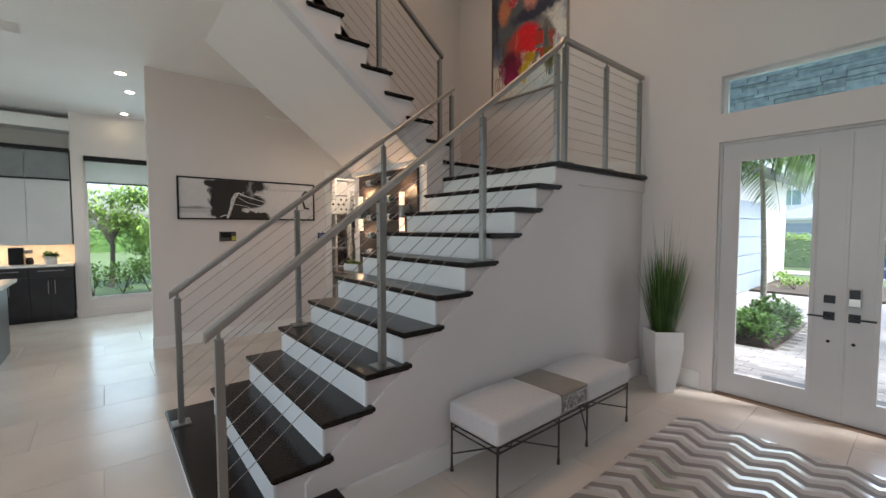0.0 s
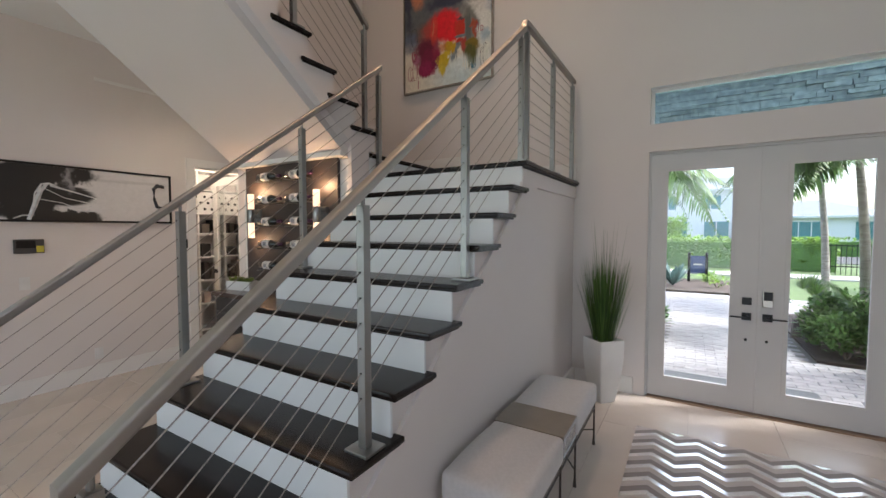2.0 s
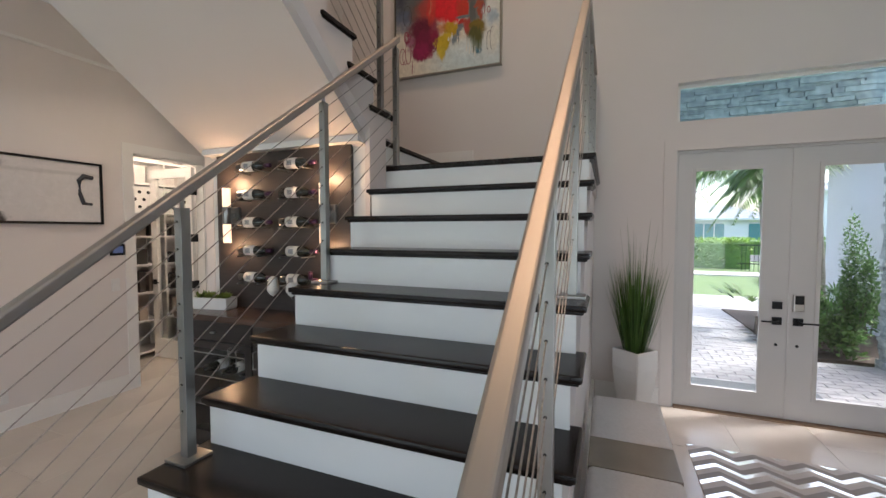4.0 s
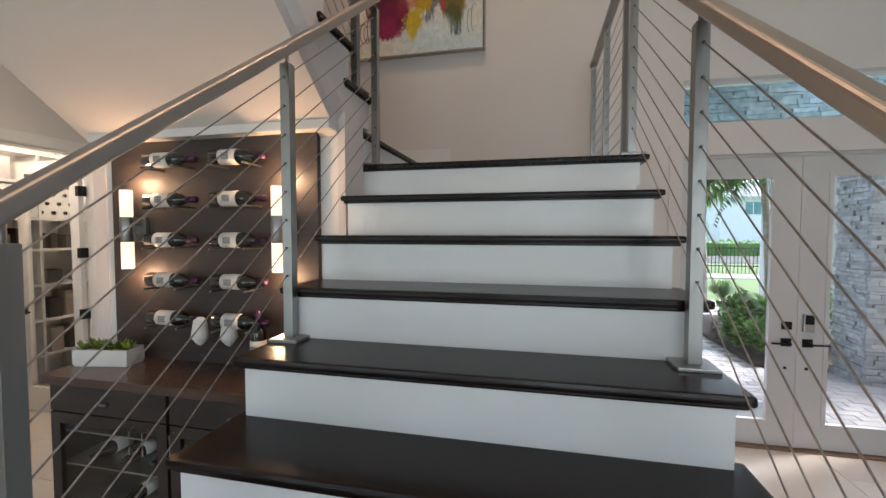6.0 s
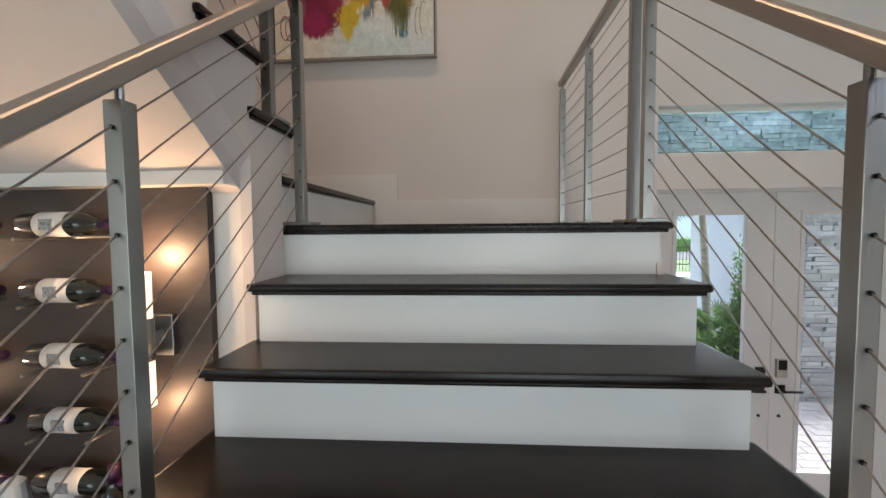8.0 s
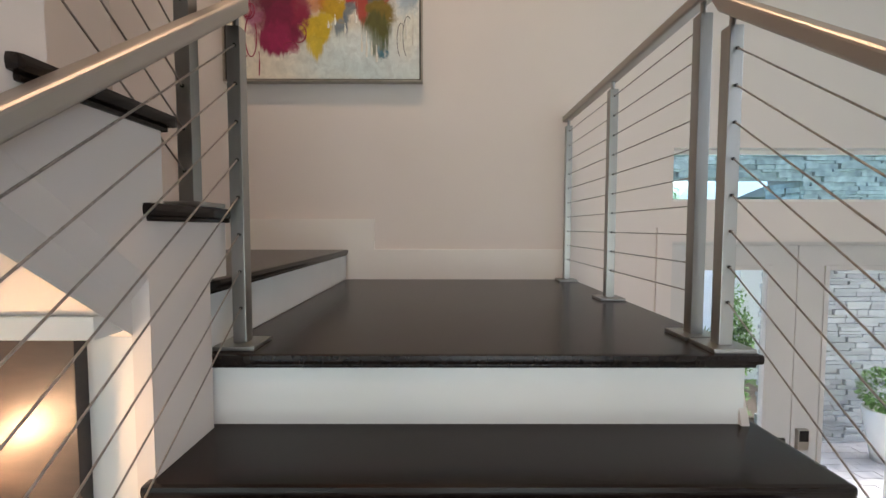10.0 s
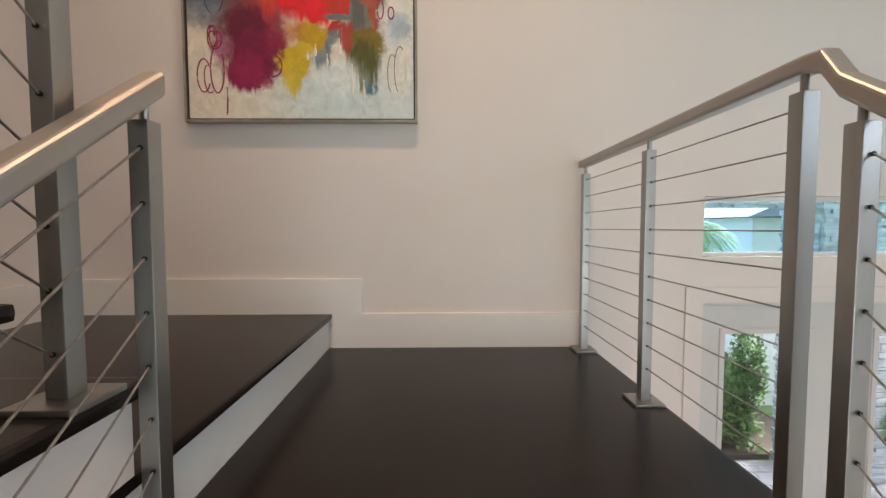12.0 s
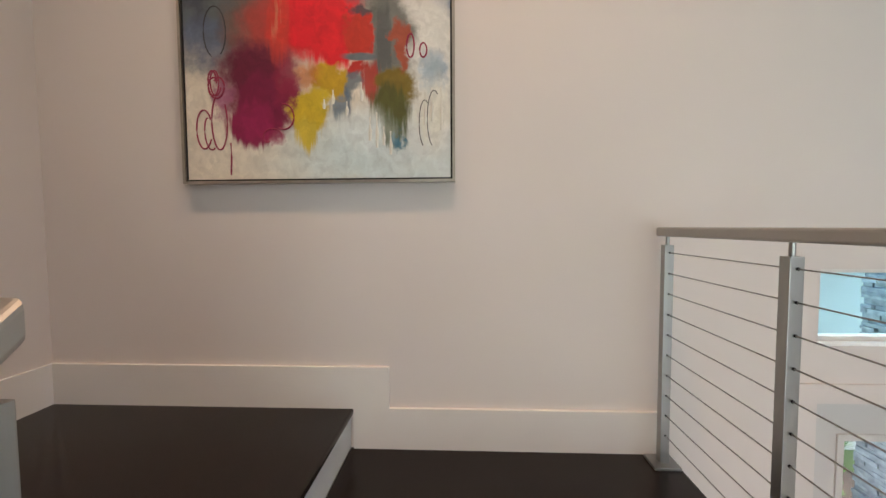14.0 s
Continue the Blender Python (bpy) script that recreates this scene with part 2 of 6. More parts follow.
setting("baseboard_landing", bm, TRIM, "painted baseboard that steps up with the landing", "baseboard")
setting("baseboard_upper", boxed(2.95, EAST - 0.014, 5.006, 5.02, 2.232, 2.425), TRIM, "painted flat baseboard", "baseboard")
setting("baseboard_kitchen", boxed(-0.22, 2.3, 9.606, 9.62, -0.003, 0.14), PAINT, "painted flat baseboard", "baseboard")


# ---- the stairs ----
def nosed_tread(x0, x1, y0, y1, top, west=True, south=True, north=True, east=False):
    """A tread with a rounded nosing and a cove under it; x0 is its front."""
    bm = box(bmesh.new(), x0, x1, y0, y1, top - 0.026, top, bevel=0.0105)
    inset = 0.012
    box(bm, x0 + inset * west, x1 - inset * east, y0 + inset * south, y1 - inset * north, top - 0.037, top - 0.024, bevel=0.005)
    return bm


RIGHT, LEFT = 2.164, 3.580
stairs = thing("staircase", (2.0, 2.87, 0), "white staircase with dark stained wooden treads", "staircase")
# solid body under the flight, stepping with the risers
outline = [(0.755, -0.05), (EAST, -0.05), (EAST, 11 * R - 0.04), (2.945, 11 * R - 0.04)]
for k in range(9, 0, -1):
    x = 1.216 + RUN * (k - 3) + 0.03
    outline += [(x + RUN, (k + 1) * R - 0.04), (x, (k + 1) * R - 0.04)]
part("carriage", slab(bmesh.new(), outline, "y", 2.215, 3.546), PAINT, stairs)
for k in range(0, 11):
    x = 1.216 + RUN * (k - 3)
    if k == 0:
        part("tread", nosed_tread(0.478, 1.06, 2.02, 3.835, R), TREAD, stairs)
        part("riser", boxed(0.51, 1.02, 2.05, 3.805, -0.04, R - 0.034), RISER, stairs)
        continue
    if k == 10:
        part("landing_floor", nosed_tread(2.914, EAST, RIGHT, LEFT + 0.012, 11 * R, north=False), LANDING, stairs, "dark stained wooden landing")
    else:
        part("tread", nosed_tread(x, x + 0.305, RIGHT, LEFT, (k + 1) * R, east=True), TREAD, stairs)
    part("riser", boxed(x + 0.018, x + 0.0302, 2.203, 3.586 if k == 10 else 3.549, k * R, (k + 1) * R - 0.026), RISER, stairs)
skirt = [(0.90, 0.16), (1.06, 0.16), (3.235, 1.885), (EAST, 1.885), (EAST, 1.995), (2.96, 1.995), (2.90, 1.80), (0.90, 0.265)]
part("skirt_board", slab(bmesh.new(), skirt, "y", 2.194, 2.215), PAINT, stairs, "flat painted skirt board")

upper = thing("upper_staircase", (2.9, 4.3, 2.046), "upper stair flight with dark treads and a smooth white underside", "staircase")
part("platform", nosed_tread(2.91, EAST, LEFT - 0.006, 5.02, 12 * R, north=False, west=False), LANDING, upper, "dark stained wooden landing")
part("riser", boxed(2.93, EAST, LEFT + 0.012, LEFT + 0.024, 11 * R, 12 * R - 0.033), RISER, upper)
outline = [(2.705, 2.15), (1.056, 3.412), (0.95, 3.49), (0.95, 4.06)]
for k in range(9, -1, -1):
    east = 3.02 - 0.2405 * k - 0.03
    if k < 9:
        outline += [(east - 0.2405, (13 + k) * R - 0.034), (east, (13 + k) * R - 0.034)]
    else:
        outline += [(east, (13 + k) * R - 0.034)]
outline += [(2.99, 2.19), (2.945, 2.19), (2.945, 1.5), (2.715, 1.5), (2.715, 2.17)]
part("carriage", slab(bmesh.new(), outline, "y", 3.602, 5.02), PAINT, upper)
for k in range(10):
    east = 3.02 - 0.2405 * k
    bm = box(bmesh.new(), east - 0.33, east, LEFT - 0.032, 5.02, (13 + k) * R - 0.026, (13 + k) * R, bevel=0.0105)
    box(bm, east - 0.32, east - 0.014, LEFT - 0.020, 5.02, (13 + k) * R - 0.037, (13 + k) * R - 0.024, bevel=0.005)
    part("tread", bm, TREAD, upper)
# the upper part of the stringer stands proud, with a splayed lower edge
def soffit(x):
    return 2.19 + 0.775 * (2.634 - x)


board = [(2.99, 2.24), (2.912, 2.24), (2.912, 1.5), (2.70, 1.5), (2.70, soffit(2.70) + 0.13), (1.056, soffit(1.056) + 0.13)] + [p for p in outline[3:-5]]
band = slab(bmesh.new(), board, "y", 3.566, 3.603)
for v in band.verts:
    if v.co.y > 3.58 and v.co.x < 2.75 and abs(v.co.z - soffit(min(v.co.x, 2.70)) - 0.13) < 0.002:
        v.co.z -= 0.045
part("stringer_board", band, PAINT, upper, "painted stringer board with a splayed lower edge")


# ---- railings ----
def add_post(parent, x, y, base, top, rail):
    bm = box(bmesh.new(), x - 0.018, x + 0.018, y - 0.018, y + 0.018, base + 0.012, top, bevel=0.002)
    post = part("post", bm, STEEL, parent)
    part("base_plate", boxed(x - 0.055, x + 0.055, y - 0.055, y + 0.055, base, base + 0.012, bevel=0.003), STEEL, post)
    part("stem", lathe(bmesh.new(), [(0.008, top), (0.008, rail)], (x, y, 0), 10), STEEL, post)
    return post


def add_rail(parent, path):
    """A bar with a rounded rectangular section along the path."""
    bm = bmesh.new()
    section = []
    for cx, cz, a0 in ((1, 1, 0), (-1, 1, 90), (-1, -1, 180), (1, -1, 270)):
        for s in range(4):
            a = radians(a0 + 30 * s)
            section.append((cx * 0.014 + 0.009 * math.cos(a), cz * 0.010 + 0.009 * math.sin(a)))
    path = [Vector(p) for p in path]
    rings = []
    for i, p in enumerate(path):
        along = (path[min(i + 1, len(path) - 1)] - path[max(i - 1, 0)]).normalized()
        side = along.cross(Vector((0, 0, 1))).normalized()
        up = Vector((0, 0, 1)) / max(0.3, Vector((along.x, along.y, 0)).length)
        rings.append([bm.verts.new(p + u * side + v * up) for u, v in section])
    n = len(section)
    for a, b in zip(rings, rings[1:]):
        for k in range(n):
            bm.faces.new((a[k], a[(k + 1) % n], b[(k + 1) % n], b[k]))
    bm.faces.new(list(reversed(rings[0]))), bm.faces.new(rings[-1])
    bmesh.ops.recalc_face_normals(bm, faces=bm.faces)
    part("handrail", bm, RAIL_STEEL, parent, "brushed steel handrail")


def add_cables(parent, a, b, drops):
    for d in drops:
        part("cable", tube(bmesh.new(), [Vector(a) - Vector((0, 0, d)), Vector(b) - Vector((0, 0, d))], 0.0021, 6), CABLE, parent)
        for end in (a, b):
            # flush black disc stands for the dark cable hole in the post
            bm = bmesh.new()
            lathe(bm, [(0.0045, -0.0015), (0.0045, 0.0015)], Vector(end) - Vector((0, 0, d)), 8, "x")
            part("cable_hole_disc", bm, BLACK, parent)


LEFT_DROPS = [0.09 + 0.0985 * i for i in range(8)]
RIGHT_DROPS = [0.099 + 0.0937 * i for i in range(8)]
LEVEL = 3.034
left_rail = thing("railing", (1.8, 3.525, 0.5), "brushed steel cable railing along the stairs beside the corridor", "railing", "stair railings")
right_rail = thing("railing", (1.8, 2.232, 0.5), "brushed steel cable railing along the stairs and the landing", "railing", "stair railings")


def left_slope(x):
    return 1.084 + 0.749 * (x - 0.513)


def right_slope(x):
    return 1.068 + 0.757 * (x - 0.504)


LEFT_POSTS = ((0.545, R), (1.367, 4 * R), (2.173, 7 * R), (3.002, 11 * R))
RIGHT_POSTS = ((0.545, R), (1.36, 4 * R), (2.155, 7 * R), (2.982, 11 * R))
for parent, y, posts, slope in ((left_rail, 3.525, LEFT_POSTS, left_slope), (right_rail, 2.232, RIGHT_POSTS, right_slope)):
    for x, base in posts:
        add_post(parent, x, y + 0.006 * (parent is left_rail and x > 2.9), base, slope(x) - 0.055, slope(x) - 0.012)
    for (x, _), (x2, _) in zip(posts, posts[1:]):
        add_cables(parent, (x + 0.021, y, slope(x + 0.021)), (x2 - 0.021, y, slope(x2 - 0.021)), LEFT_DROPS if parent is left_rail else RIGHT_DROPS)
add_rail(left_rail, [(0.50, 3.525, left_slope(0.5)), (3.028, 3.531, left_slope(3.028))])
add_rail(right_rail, [(0.49, 2.232, right_slope(0.49)), (3.01, 2.232, right_slope(3.01)), (3.05, 2.232, LEVEL - 0.010), (3.09, 2.232, LEVEL), (4.43, 2.226, LEVEL)])
for x, y in ((3.1, 2.236), (3.735, 2.23), (4.38, 2.226)):
    add_post(right_rail, x, y, 11 * R, LEVEL - 0.055, LEVEL - 0.012)
for (x, y), (x2, y2) in (((3.1, 2.236), (3.735, 2.23)), ((3.735, 2.23), (4.38, 2.226))):
    add_cables(right_rail, (x + 0.021, y, LEVEL), (x2 - 0.021, y2, LEVEL), [0.086 + 0.0855 * i for i in range(10)])


def climb(x):
    return 3.27 + 0.766 * (2.968 - x)


up_rail = thing("railing", (2.2, 3.56, 2.6), "brushed steel cable railing along the upper stairs", "railing", "stair railings")
UP = ((2.90, 13 * R), (2.18, 16 * R), (1.46, 19 * R))
for x, base in UP:
    add_post(up_rail, x, 3.600, base, climb(x) - 0.07, climb(x) - 0.012)
for (x, _), (x2, _) in zip(UP, UP[1:]):
    add_cables(up_rail, (x - 0.021, 3.600, climb(x - 0.021)), (x2 + 0.021, 3.600, climb(x2 + 0.021)), [0.135 + 0.1 * i for i in range(8)])
add_rail(up_rail, [(2.935, 3.600, climb(2.935)), (1.2, 3.600, climb(1.2))])


# ---- doors and transom ----
DOOR_PAINT = material("painted_entry_door", (0.60, 0.585, 0.57), (0.57, 0.555, 0.54), 2, 0.38, bump=0.02, bump_scale=80)
frame_bm = bmesh.new()
for y0, y1 in ((1.54, 1.635), (-0.30, -0.205)):
    box(frame_bm, EAST - 0.012, EAST, y0, y1, 0.0, 2.37)
box(frame_bm, EAST - 0.0118, EAST, -0.205, 1.54, 2.285, 2.37)
setting("trim_entry", frame_bm, PAINT, "flat painted casing around the entrance doors", "trim")
frame_bm = bmesh.new()
box(frame_bm, EAST + 0.028, EAST + 0.16, 1.52, 1.54, 0, 2.285)
box(frame_bm, EAST + 0.028, EAST + 0.16, -0.205, -0.185, 0, 2.285)
box(frame_bm, EAST + 0.028, EAST + 0.16, -0.185, 1.52, 2.262, 2.285)
setting("trim_door_frame", frame_bm, DOOR_PAINT, "painted entrance door frame", "trim")
setting("door_sill", boxed(EAST - 0.02, EAST + 0.22, -0.185, 1.52, -0.1, 0.012, bevel=0.004), material("bronze_threshold", (0.30, 0.20, 0.13), None, 20, 0.4, metal=0.7), "bronze metal door threshold", "trim")


def door_leaf(name, y0, y1, pane0, pane1, seam):
    """One leaf with a glazed opening, between y0 and y1."""
    x0, x1 = EAST + 0.035, EAST + 0.08
    leaf = thing(name, (x0, (y0 + y1) / 2, 0.014), "pale painted entrance door with a tall clear glass pane, closed", "door", "entrance doors")
    leaf["kind"] = "structure"
    bm = bmesh.new()
    box(bm, x0, x1, y0, pane0, 0.016, 2.26)
    box(bm, x0, x1, pane1, y1, 0.016, 2.26)
    box(bm, x0, x1, pane0, pane1, 0.016, 0.208)
    box(bm, x0, x1, pane0, pane1, 2.108, 2.26)
    part("leaf_frame", bm, DOOR_PAINT, leaf)
    bead = bmesh.new()
    for a, b, c, d in ((pane0 - 0.022, pane0 + 0.008, 0.186, 2.130), (pane1 - 0.008, pane1 + 0.022, 0.186, 2.130), (pane0 + 0.008, pane1 - 0.008, 0.186, 0.216), (pane0 + 0.008, pane1 - 0.008, 2.100, 2.130)):
        box(bead, x0 - 0.008, x0, a, b, c, d, bevel=0.003)
    part("glazing_bead", bead, DOOR_PAINT, leaf)
    pane = part("pane", boxed(x0 + 0.018, x0 + 0.024, pane0 - 0.004, pane1 + 0.004, 0.204, 2.112), GLASS, leaf, "clear glass pane")
    pane.visible_shadow = False
    hinge_side = seam
    part("lever_plate", boxed(x0 - 0.012, x0 + 0.001, hinge_side - 0.033, hinge_side + 0.033, 0.805, 0.868, bevel=0.003), BLACK, leaf, "black square lever plate")
    out = 1 if seam > 0.667 else -1
    bm = lathe(bmesh.new(), [(0.011, -0.052), (0.011, 0.0)], (x0 - 0.012, hinge_side, 0.836), 12, "x")
    box(bm, x0 - 0.066, x0 - 0.048, min(hinge_side - 0.01 * out, hinge_side + 0.12 * out), max(hinge_side - 0.01 * out, hinge_side + 0.12 * out), 0.829, 0.842, bevel=0.003)
    part("lever", bm, BLACK, leaf, "black lever handle")
    part("stop_knob", lathe(bmesh.new(), [(0.0, -0.012), (0.010, -0.009), (0.012, 0.0)], (x0, hinge_side, 0.636), 14, "x"), BLACK, leaf)
    return leaf


left_leaf = door_leaf("door_1", 0.696, 1.518, 0.89, 1.39, 0.777)
right_leaf = door_leaf("door_2", -0.183, 0.692, 0.02, 0.508, 0.635)
part("deadbolt", boxed(EAST + 0.020, EAST + 0.036, 0.744, 0.810, 0.937, 0.998, bevel=0.003), BLACK, left_leaf, "black square deadbolt plate")
keypad = part("keypad_lock", boxed(EAST + 0.008, EAST + 0.036, 0.601, 0.672, 0.925, 1.062, bevel=0.006), material("satin_nickel", (0.5, 0.47, 0.43), None, 20, 0.35, metal=1), right_leaf, "nickel and black keypad lock")
part("keypad_screen", boxed(EAST + 0.005, EAST + 0.009, 0.607, 0.666, 0.985, 1.056, bevel=0.002), BLACK, keypad, "black glossy keypad screen")
part("astragal", boxed(EAST + 0.028, EAST + 0.036, 0.682, 0.706, 0.016, 2.26, bevel=0.002), DOOR_PAINT, left_leaf)

transom = thing("window_1", (EAST + 0.1, 0.667, 2.536), "wide low transom window with clear glass above the doors", "window")
transom["kind"] = "structure"
bm = bmesh.new()
for y0, y1, z0, z1 in ((-0.205, -0.175, 2.536, 2.87), (1.51, 1.54, 2.536, 2.87), (-0.175, 1.51, 2.536, 2.556), (-0.175, 1.51, 2.845, 2.87)):
    box(bm, EAST + 0.085, EAST + 0.14, y0, y1, z0, z1)
part("window_frame", bm, TRIM, transom)
pane = part("pane", boxed(EAST + 0.11, EAST + 0.116, -0.18, 1.515, 2.55, 2.85), clear("tinted_glass", (0.80, 0.96, 0.985)), transom, "faintly blue clear glass")
pane.visible_shadow = False

kitchen_window = thing("window_2", (0.57, 9.7, 0.29), "tall kitchen window with a half lowered pale roller shade", "window")
kitchen_window["kind"] = "structure"
bm = bmesh.new()
for x0, x1, z0, z1 in ((-0.06, -0.02, 0.29, 2.77), (1.16, 1.2, 0.29, 2.77), (-0.02, 1.16, 0.29, 0.33), (-0.02, 1.16, 2.73, 2.77)):
    box(bm, x0, x1, 9.68, 9.75, z0, z1)
part("window_frame", bm, TRIM, kitchen_window)
pane = part("pane", boxed(-0.02, 1.16, 9.71, 9.716, 0.33, 2.73), GLASS, kitchen_window)
pane.visible_shadow = False
shade_cloth = bpy.data.materials.new("translucent_shade_cloth")
shade_cloth.use_nodes = True
sn = shade_cloth.node_tree.nodes
sn["Principled BSDF"].inputs["Base Color"].default_value = (0.8, 0.84, 0.84, 1)
sn["Principled BSDF"].inputs["Transmission Weight"].default_value = 0.4
sn["Principled BSDF"].inputs["Roughness"].default_value = 0.9
part("roller_shade", boxed(-0.03, 1.17, 9.655, 9.658, 2.33, 2.72), shade_cloth, kitchen_window, "pale translucent shade cloth")
part("shade_cassette", boxed(-0.05, 1.19, 9.60, 9.67, 2.69, 2.775, bevel=0.004), BLACK, kitchen_window, "dark shade cassette")
part("hem_bar", boxed(-0.03, 1.17, 9.648, 9.664, 2.31, 2.335, bevel=0.003), BLACK, kitchen_window)

# ---- wine wall and bar ----
setting("wall_wood_facing", boxed(2.678, 2.708, 3.70, 4.945, 0.985, 2.166, bevel=0.002), WALNUT, "dark brown wood facing on the white wall")
setting("trim_wine_ledge", boxed(2.613, 2.7065, 3.604, 5.018, 2.1672, 2.210, bevel=0.003), TRIM, "white painted ledge over the wood facing", "trim")
BOTTLE = material("dark_wine_bottle_glass", (0.008, 0.010, 0.008), (0.012, 0.013, 0.01), 10, 0.06, coat=0.5)
LABEL = material("off_white_paper_label", (0.72, 0.70, 0.67), (0.66, 0.64, 0.61), 40, 0.6)
PRINT = material("grey_label_print", (0.16, 0.16, 0.17), (0.4, 0.4, 0.4), 120, 0.6)
CAPSULE = material("dark_purple_foil", (0.045, 0.015, 0.05), (0.08, 0.03, 0.07), 30, 0.3, metal=0.5)


def wine_bottle(base, group, label, upright=False):
    """A bottle that lies along -y from its base, on two pegs, or stands."""
    b = thing("wine_bottle", base, label, "bottle", group)
    axis, sign = ("z", 1) if upright else ("y", -1)
    body = [(0.0, 0.0), (0.030, 0.0), (0.0365, 0.008), (0.0375, 0.19), (0.034, 0.208), (0.018, 0.236), (0.0145, 0.25), (0.0145, 0.298), (0.0, 0.299)]
    part("glass_body", lathe(bmesh.new(), [(r, sign * h) for r, h in body], base, 24, axis), BOTTLE, b, smooth=True)
    part("capsule", lathe(bmesh.new(), [(0.0152, sign * 0.245), (0.0155, sign * 0.302), (0.0, sign * 0.303)], base, 16, axis), CAPSULE, b, "purple foil capsule", smooth=True)
    paper = part("label_paper", lathe(bmesh.new(), [(0.0379, sign * 0.062), (0.0379, sign * 0.16)], base, 24, axis), LABEL, b, "off-white paper label", smooth=True)
    bm = bmesh.new()
    x, y, z = base
    if upright:
        box(bm, x - 0.0392, x - 0.036, y - 0.016, y + 0.016, z + 0.085, z + 0.135)
    else:
        for a, c, e, f in ((0.088, 0.128, -0.016, 0.016),):
            box(bm, x - 0.0392, x - 0.034, y - c, y - a, z + e, z + f)
        part("peg", lathe(bmesh.new(), [(0.005, -0.065), (0.005, 0.075)], (x, y - 0.035, z - 0.043), 10, "x"), STEEL, b)
        part("peg", lathe(bmesh.new(), [(0.005, -0.065), (0.005, 0.075)], (x, y - 0.225, z - 0.038), 10, "x"), STEEL, b)
    part("label_print", bm, PRINT, paper)
    return b


for z in (2.052, 1.85, 1.647, 1.442, 1.245):
    for y in (4.63, 4.235):
        wine_bottle((2.605, y, z), "bottles on the wine wall", "dark red wine bottle lying on steel pegs on the panel")
wine_bottle((2.60, 3.985, 1.003), "", "dark wine bottle standing on the wooden bar counter", upright=True)

SHADE_GLOW = glowing("lit_crackled_glass", (1.0, 0.68, 0.42), 0.36)
for y in (4.757, 3.868):
    s = thing("wall_sconce", (2.66, y, 1.70), "lit steel wall sconce with two glowing glass cylinders", "wall lamp", "sconces beside the bottles")
    part("back_plate", boxed(2.655, 2.678, y - 0.055, y + 0.055, 1.635, 1.765, bevel=0.003), STEEL, s)
    part("holder", lathe(bmesh.new(), [(0.030, 1.635), (0.0315, 1.637), (0.0315, 1.763), (0.030, 1.765)], (2.60, y, 0), 20), STEEL, s, smooth=True)
    part("arm", boxed(2.62, 2.656, y - 0.02, y + 0.02, 1.68, 1.72), STEEL, s)
    for z0, z1 in ((1.766, 1.905), (1.495, 1.634)):
        part("glass_cylinder", lathe(bmesh.new(), [(0.0285, z0), (0.0285, z1)], (2.60, y, 0), 20), SHADE_GLOW, s, "glowing seeded glass cylinder", smooth=True)
    lamp("sconce_light", "POINT", Matrix.Translation((2.60, y, 1.945)), 1.0, (1.0, 0.60, 0.32), soft=0.025)
    lamp("sconce_light", "POINT", Matrix.Translation((2.60, y, 1.455)), 0.55, (1.0, 0.60, 0.32), soft=0.025)

CABINET = material("espresso_cabinet_lacquer", (0.018, 0.014, 0.013), (0.028, 0.022, 0.019), 5, 0.35, bump=0.05, bump_scale=70, stretch=(1, 1, 6))
bar = thing("bar_cabinet", (2.53, 4.28, 0), "dark wooden wine cabinet with glazed doors under a brown counter", "cabinet")
bm = bmesh.new()
box(bm, 2.40, 2.70, 3.575, 3.60, 0.08, 0.955), box(bm, 2.40, 2.70, 4.975, 5.0, 0.08, 0.955)
box(bm, 2.68, 2.70, 3.60, 4.975, 0.08, 0.955), box(bm, 2.40, 2.68, 3.60, 4.975, 0.08, 0.10)
box(bm, 2.40, 2.68, 3.60, 4.975, 0.93, 0.955), box(bm, 2.40, 2.68, 4.285, 4.305, 0.10, 0.93)
box(bm, 2.40, 2.70, 3.60, 4.975, 0.80, 0.82), box(bm, 2.42, 2.68, 3.60, 4.975, -0.003, 0.08)
part("body", bm, CABINET, bar)
part("countertop", boxed(2.345, 2.706, 3.573, 5.01, 0.958, 1.0, bevel=0.004), COUNTER, bar, "brown wood counter slab")
